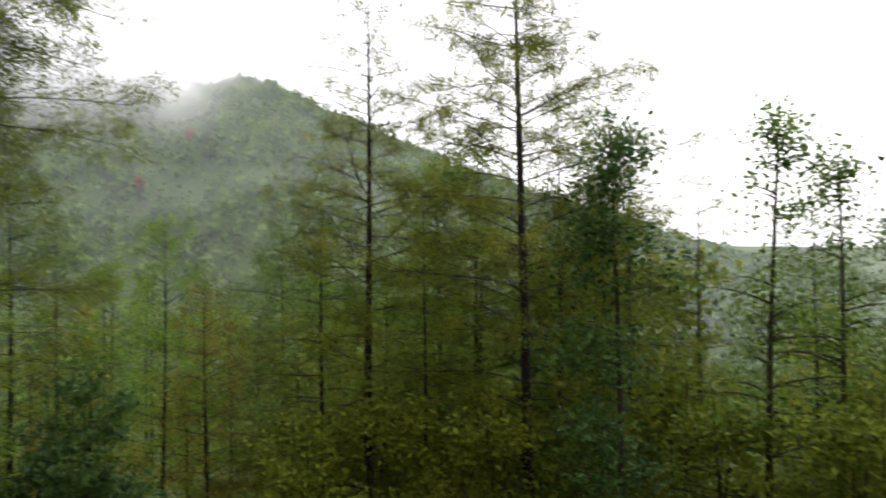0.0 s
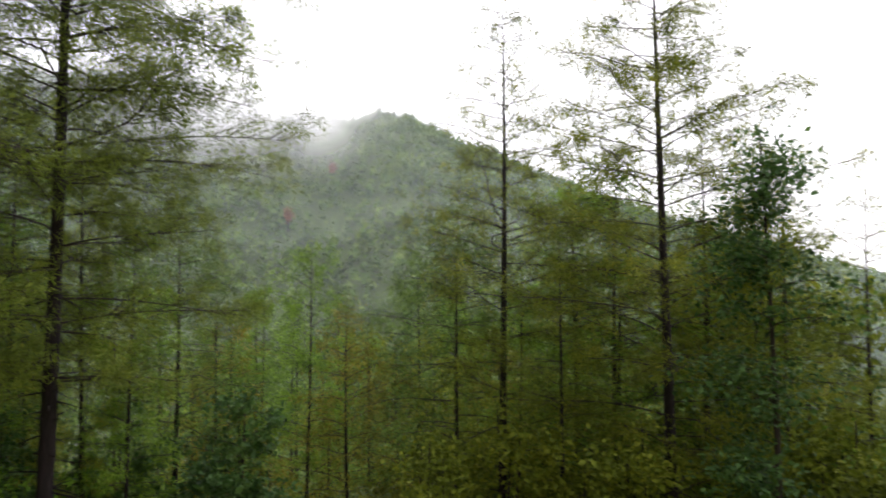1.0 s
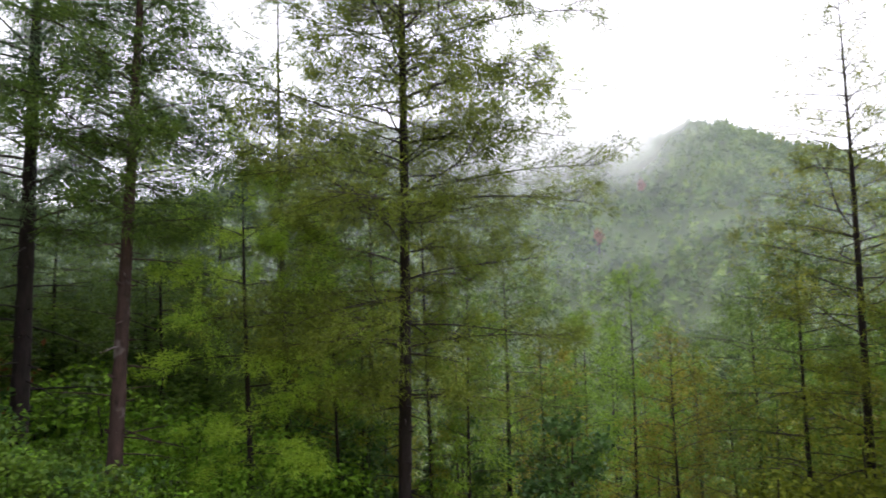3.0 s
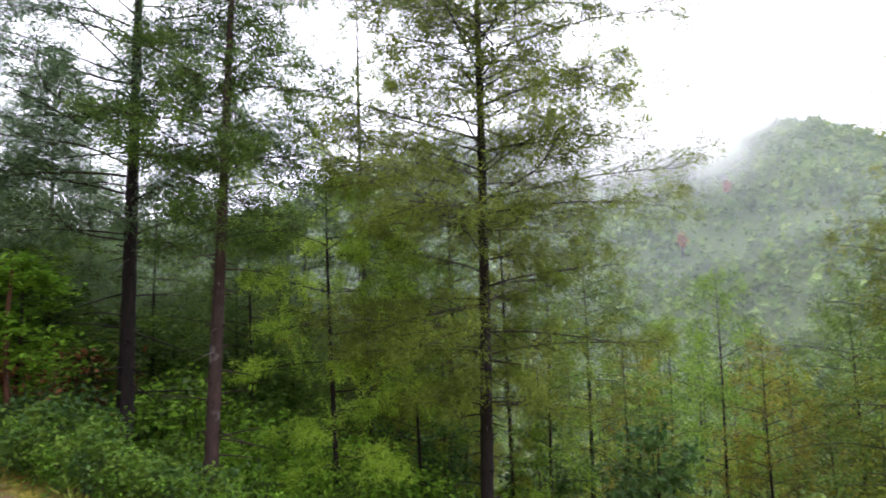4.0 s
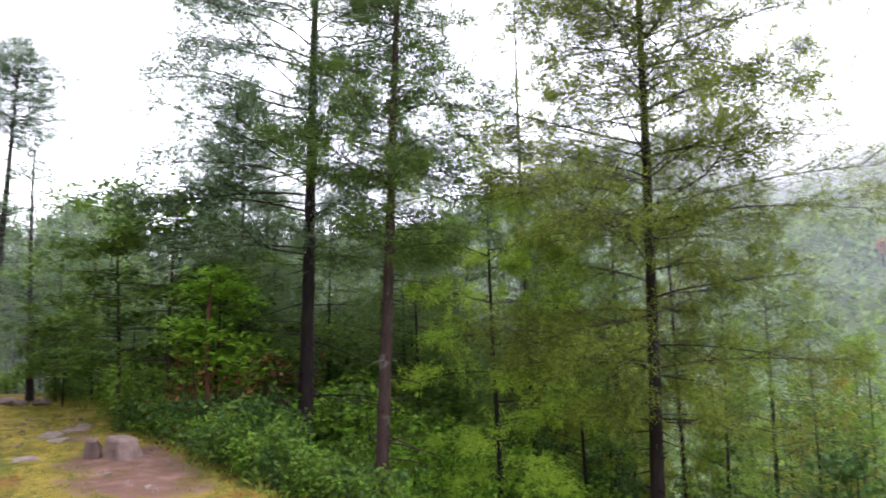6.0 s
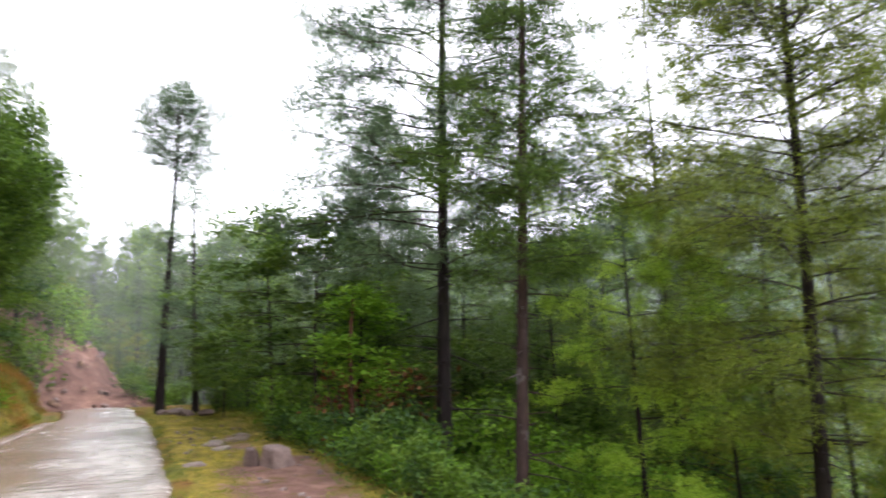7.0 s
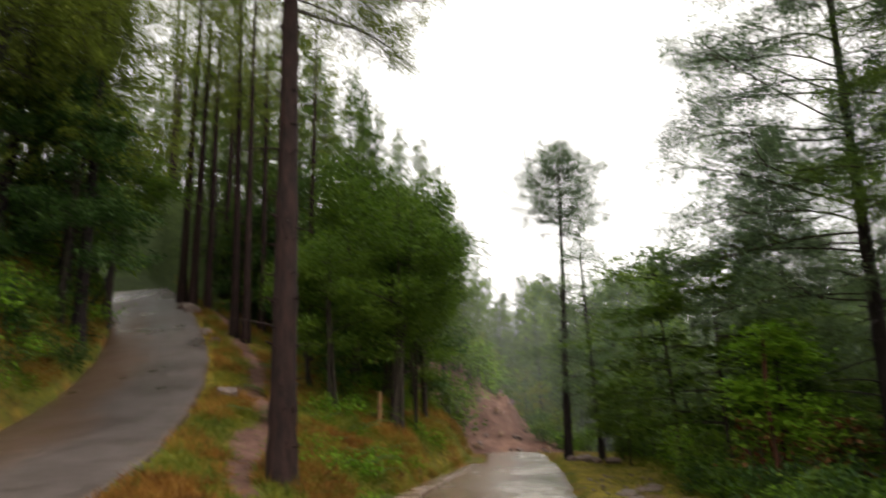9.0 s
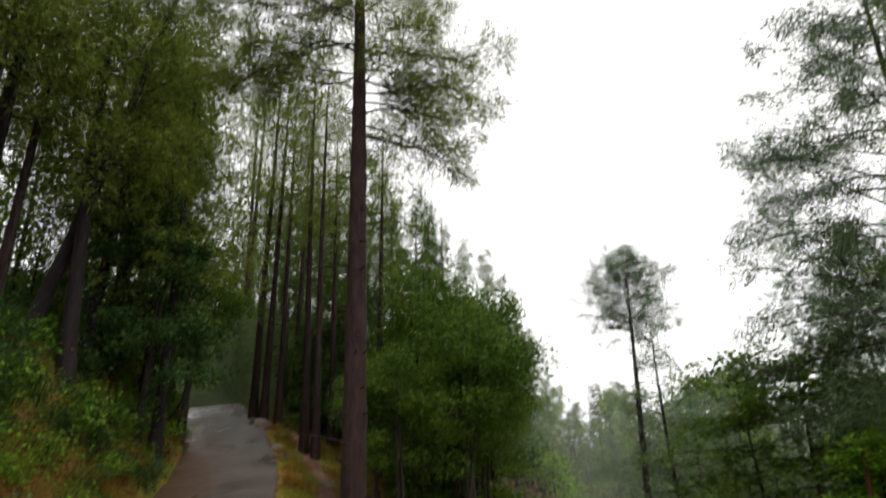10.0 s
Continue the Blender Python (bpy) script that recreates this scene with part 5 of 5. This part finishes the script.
for k in range(26):
    az, d = wild.uniform(55, 84), wild.uniform(9.5, 13)
    x, y = polar(az, d)
    if y > 2.4:
        copy_thing(frond_clump, pose(x, y, gz(x, y) - 0.03, 0, 0, wild.uniform(0, 360)) @ Matrix.Scale(wild.uniform(0.7, 1.4), 4))


# ---- rocks ----
def rock(seed, sx, sy, sz, mat, x, y, turn, label, name="boulder", sink=0.12, cut=8):
    """A fractured stone: a rounded block cut by random planes."""
    r = random.Random(seed)
    bm = bmesh.new()
    bmesh.ops.create_cube(bm, size=1.0)
    bmesh.ops.subdivide_edges(bm, edges=bm.edges[:], cuts=5, use_grid_fill=True)
    for v in bm.verts:
        v.co = v.co.normalized() * 0.12 + v.co * 0.85
    for _ in range(cut):
        n = Vector((r.uniform(-1, 1), r.uniform(-1, 1), r.uniform(-0.3, 1))).normalized()
        o = r.uniform(0.36, 0.46)
        for v in bm.verts:
            e = v.co.dot(n) - o
            if e > 0:
                v.co -= n * e
    for v in bm.verts:
        v.co += Vector(noise.noise_vector(v.co * 3 + Vector((seed, 0, 0)))) * 0.025
        v.co = Vector((v.co.x * sx, v.co.y * sy, v.co.z * sz))
    me = bpy.data.meshes.new(name)
    bm.to_mesh(me)
    bm.free()
    me.materials.append(mat)
    ob = new(name, me)
    ob.matrix_basis = pose(x, y, gz(x, y) + sz * (0.5 - sink), 0, 0, turn)
    return tagged(ob, label, "rock")


def boulder(x, y, turn):
    """A squarish broken block: sloping sides, a flat tilted top, chipped edges."""
    bm = bmesh.new()
    bmesh.ops.create_cube(bm, size=1.0)
    bmesh.ops.bevel(bm, geom=bm.edges[:], offset=0.07, segments=1, affect="EDGES")
    bmesh.ops.subdivide_edges(bm, edges=bm.edges[:], cuts=4, use_grid_fill=True)
    for v in bm.verts:
        h = v.co.z + 0.5
        v.co.x = v.co.x * (0.62 - 0.2 * h) - 0.05 * h
        v.co.y = v.co.y * (0.5 - 0.12 * h)
        v.co.z = h * (0.44 - 0.16 * v.co.x) - 0.06
        v.co += Vector(noise.noise_vector(v.co * 6)) * 0.022 + Vector(noise.noise_vector(v.co * 19)) * 0.008
    me = bpy.data.meshes.new("boulder")
    bm.to_mesh(me)
    bm.free()
    me.materials.append(ROCK_BROWN)
    ob = new("boulder", me)
    ob.matrix_basis = pose(x, y, gz(x, y), 0, 0, turn)
    return tagged(ob, "squarish brown boulder at the edge of the verge", "rock")


bx, by = polar(84.4, 10.2)
boulder(bx, by, 25).scale = (0.74, 0.74, 0.68)
bx, by = polar(86.3, 10.4)
rock(2, 0.24, 0.22, 0.3, ROCK, bx, by, 60, "small brown stone beside the boulder")
for k, (az, d, s) in enumerate(((91.8, 20.2, 0.6), (90.9, 19.6, 0.5), (89.6, 19.2, 0.45), (92.6, 20.0, 0.35))):
    bx, by = polar(az, d)
    rock(5 + k, s, s * 0.8, 0.17, ROCK, bx, by, 40 * k, "flat brown stone on the mossy verge", "flat_stone")
for k, (az, d, s) in enumerate(((89.0, 13.0, 0.55), (87.6, 13.5, 0.5), (88.4, 12.4, 0.35), (86.9, 14.0, 0.4), (90.5, 10.8, 0.3))):
    bx, by = polar(az, d)
    rock(15 + k, s, s * 0.7, 0.08, (ROCK_PALE, ROCK_BROWN)[k % 2], bx, by, 70 * k, "flat worn slab sunk in the moss", "stone_slab", 0.3)

# ---- odds and ends on the banks ----
bx, by = polar(119.8, 16.0)
rock(31, 1.5, 0.4, 0.2, ROCK_PALE, bx, by, 28, "broken pale concrete drain slab beside the earth track", "drain_slab", 0.3, 3)
for k, (az, d, s) in enumerate(((120.8, 22.0, 0.4), (122.6, 27.5, 0.7), (123.1, 28.2, 0.5), (121.6, 23.5, 0.35), (112.2, 8.6, 0.16), (111.0, 9.2, 0.12), (113.0, 7.9, 0.14))):
    bx, by = polar(az, d)
    rock(40 + k, s, s * 0.8, s * 0.6, (ROCK, ROCK_PALE)[k % 2], bx, by, 50 * k, "loose stone on the grassy bank", "stone", 0.2, 5)


def scrap(x, y, size, turn, seed):
    """A crumpled scrap of red wrapping."""
    u, v = np.meshgrid(np.linspace(-0.5, 0.5, 7), np.linspace(-0.5, 0.5, 6), indexing="ij")
    z = 0.16 * waves(u, v, 0.16, seed) + 0.1
    top = np.stack([u, v * 0.7, z], 2).reshape(-1, 3)
    low = top - [0, 0, 0.03]
    f = grid_faces(7, 6)
    me = mesh_from("red_wrapper", np.concatenate([top, low]) * size, np.concatenate([f, f[:, ::-1] + len(top)]), RED_SCRAP, True)
    ob = new("red_wrapper", me)
    ob.matrix_basis = pose(x, y, gz(x, y) + 0.04, 0, 0, turn)
    return tagged(ob, "crumpled red wrapper lying on the grassy bank", "litter")


scrap(-8.36, -4.52, 0.2, 20, 1)
scrap(-8.15, -4.68, 0.15, 75, 4)


def stick(name, az, d, pts, r, mat, label, category):
    """A bare stem from the ground, through points given across the sight line, in depth and up."""
    x, y = polar(az, d)
    soup = Soup()
    tube(soup, pts, np.linspace(r, r * 0.6, len(pts)), 8)
    ob = new(name, soup.mesh(name, mat, True))
    ob.matrix_basis = pose(x, y, gz(x, y), 0, 0, az)
    return tagged(ob, label, category)


stick("leaning_sapling", 130.2, 24.5, [(0, 0, -0.2), (0.25, 0, 0.35), (0.6, 0, 0.95), (0.75, 0.1, 1.7), (0.7, 0.1, 2.8)], 0.08, BARK, "dark leaning sapling stem on the bank", "sapling")
stick("leaning_sapling", 132.6, 24.0, [(0, 0, -0.2), (0.25, 0, 0.4), (0.5, 0, 1.1), (0.45, 0.1, 2.0), (0.3, 0.1, 3.2)], 0.055, BARK, "dark leaning sapling stem on the bank", "sapling")
stick("wooden_post", 108.0, 17.0, [(0, 0, -0.2), (0.01, 0, 0.4), (0.03, 0, 0.85)], 0.07, DRY_WOOD, "short pale brown wooden post under the bushes", "post")
stick("bare_sapling", 107.0, 17.6, [(0, 0, -0.2), (0.03, 0, 0.5), (0.0, 0.05, 1.0)], 0.04, BARK_RED, "pale brown bare stem under the bushes", "sapling")
stick("bare_sapling", 78.6, 11.2, [(0, 0, -0.3), (0.03, 0, 0.8), (0.0, 0, 1.7), (0.06, 0, 2.6)], 0.045, RED_WOOD, "rust-red bare stem wrapped in dead brush", "sapling")
for az, d, sc, turn in ((101.6, 27.5, 1.3, 10), (100.9, 29.0, 1.2, 80), (100.2, 31.0, 1.3, 150), (99.5, 33.0, 1.3, 220), (101.3, 31.5, 1.6, 290), (100.6, 34.0, 1.6, 40), (102.2, 25.5, 1.2, 110), (98.9, 35.5, 1.4, 180), (98.0, 37.0, 1.4, 250)):
    stand((bush, bush_b)[int(turn) % 20 // 10], az, d, sc, turn)
# young pines along the foot and the rim of the slip
for az, d, sc, turn in ((93.2, 33.5, 0.3, 10), (94.4, 35.0, 0.36, 70), (95.6, 37.5, 0.4, 130), (96.8, 38.5, 0.42, 190), (98.0, 39.0, 0.4, 250), (99.4, 39.5, 0.45, 310), (100.8, 38.0, 0.42, 35), (92.4, 31.0, 0.28, 95)):
    stand((sapling, thin)[int(turn) % 2], az, d, sc, turn, flat=1.4)

# loose stones on the raw face of the slip, green along its rim
chips = random.Random(81)
for k in range(90):
    x, y = chips.uniform(-33.5, -26.5), chips.uniform(-7.5, -2.0)
    s = chips.uniform(0.08, 0.26) * (1.8 if k % 9 == 0 else 1)
    rock(200 + k, s, s * 0.8, s * 0.7, (ROCK, ROCK_OCHRE, ROCK)[k % 3], x, y, chips.uniform(0, 360), "loose angular stone on the earth slip", "stone", 0.25, 5)
for k in range(22):
    t = k / 21
    x, y = -27.5 - 7.5 * t + chips.uniform(-0.6, 0.6), -1.2 - 1.6 * t + chips.uniform(-0.8, 0.8)
    stand((bush_b, bush, bush_shaded)[k % 3], math.degrees(math.atan2(-x, y)) % 360, math.hypot(x, y), chips.uniform(0.35, 0.75), chips.uniform(0, 360))
# low bushes where the verge drops to the slope
for k, (az, d) in enumerate(((84.0, 12.9), (83.0, 12.4), (82.2, 12.0), (81.4, 11.5), (80.6, 11.1), (79.8, 10.7), (79.0, 10.3), (78.4, 9.8), (77.8, 9.3), (77.2, 8.9), (76.5, 8.5), (75.6, 8.2), (74.6, 7.9), (73.5, 7.7), (72.3, 7.6),
                             (71.0, 7.5), (69.6, 7.5), (68.2, 7.6), (66.6, 7.8), (65.0, 8.0))):
    stand((bush_b, bush_shaded, bush_b, bush)[k % 4], az, d, chips.uniform(0.34, 0.46), chips.uniform(0, 360))
    stand((bush_b, bush_shaded, bush)[k % 3], az - 0.6, d + 0.75, chips.uniform(0.4, 0.6), chips.uniform(0, 360))
# low growth at the foot of the trees past the end of the verge
for k in range(14):
    az, d = chips.uniform(83.0, 88.8), chips.uniform(19.5, 23.5)
    stand((bush_b, bush_shaded, bush_b)[k % 3], az, d, chips.uniform(0.35, 0.65), chips.uniform(0, 360))
# pebbles on the bare earth and the moss of the verge
for k in range(46):
    x = chips.uniform(-17, -7)
    y = chips.uniform(0.5, 1.7) if x > -11.5 else float(low_road_y(x) + low_half(x)) + chips.uniform(0.2, 1.8)
    s = chips.uniform(0.03, 0.1)
    rock(320 + k, s, s * 0.8, s * 0.6, (ROCK_BROWN, ROCK, ROCK_PALE)[k % 3], x, y, chips.uniform(0, 360), "small pebble on the earthy verge", "pebble", 0.25, 4)
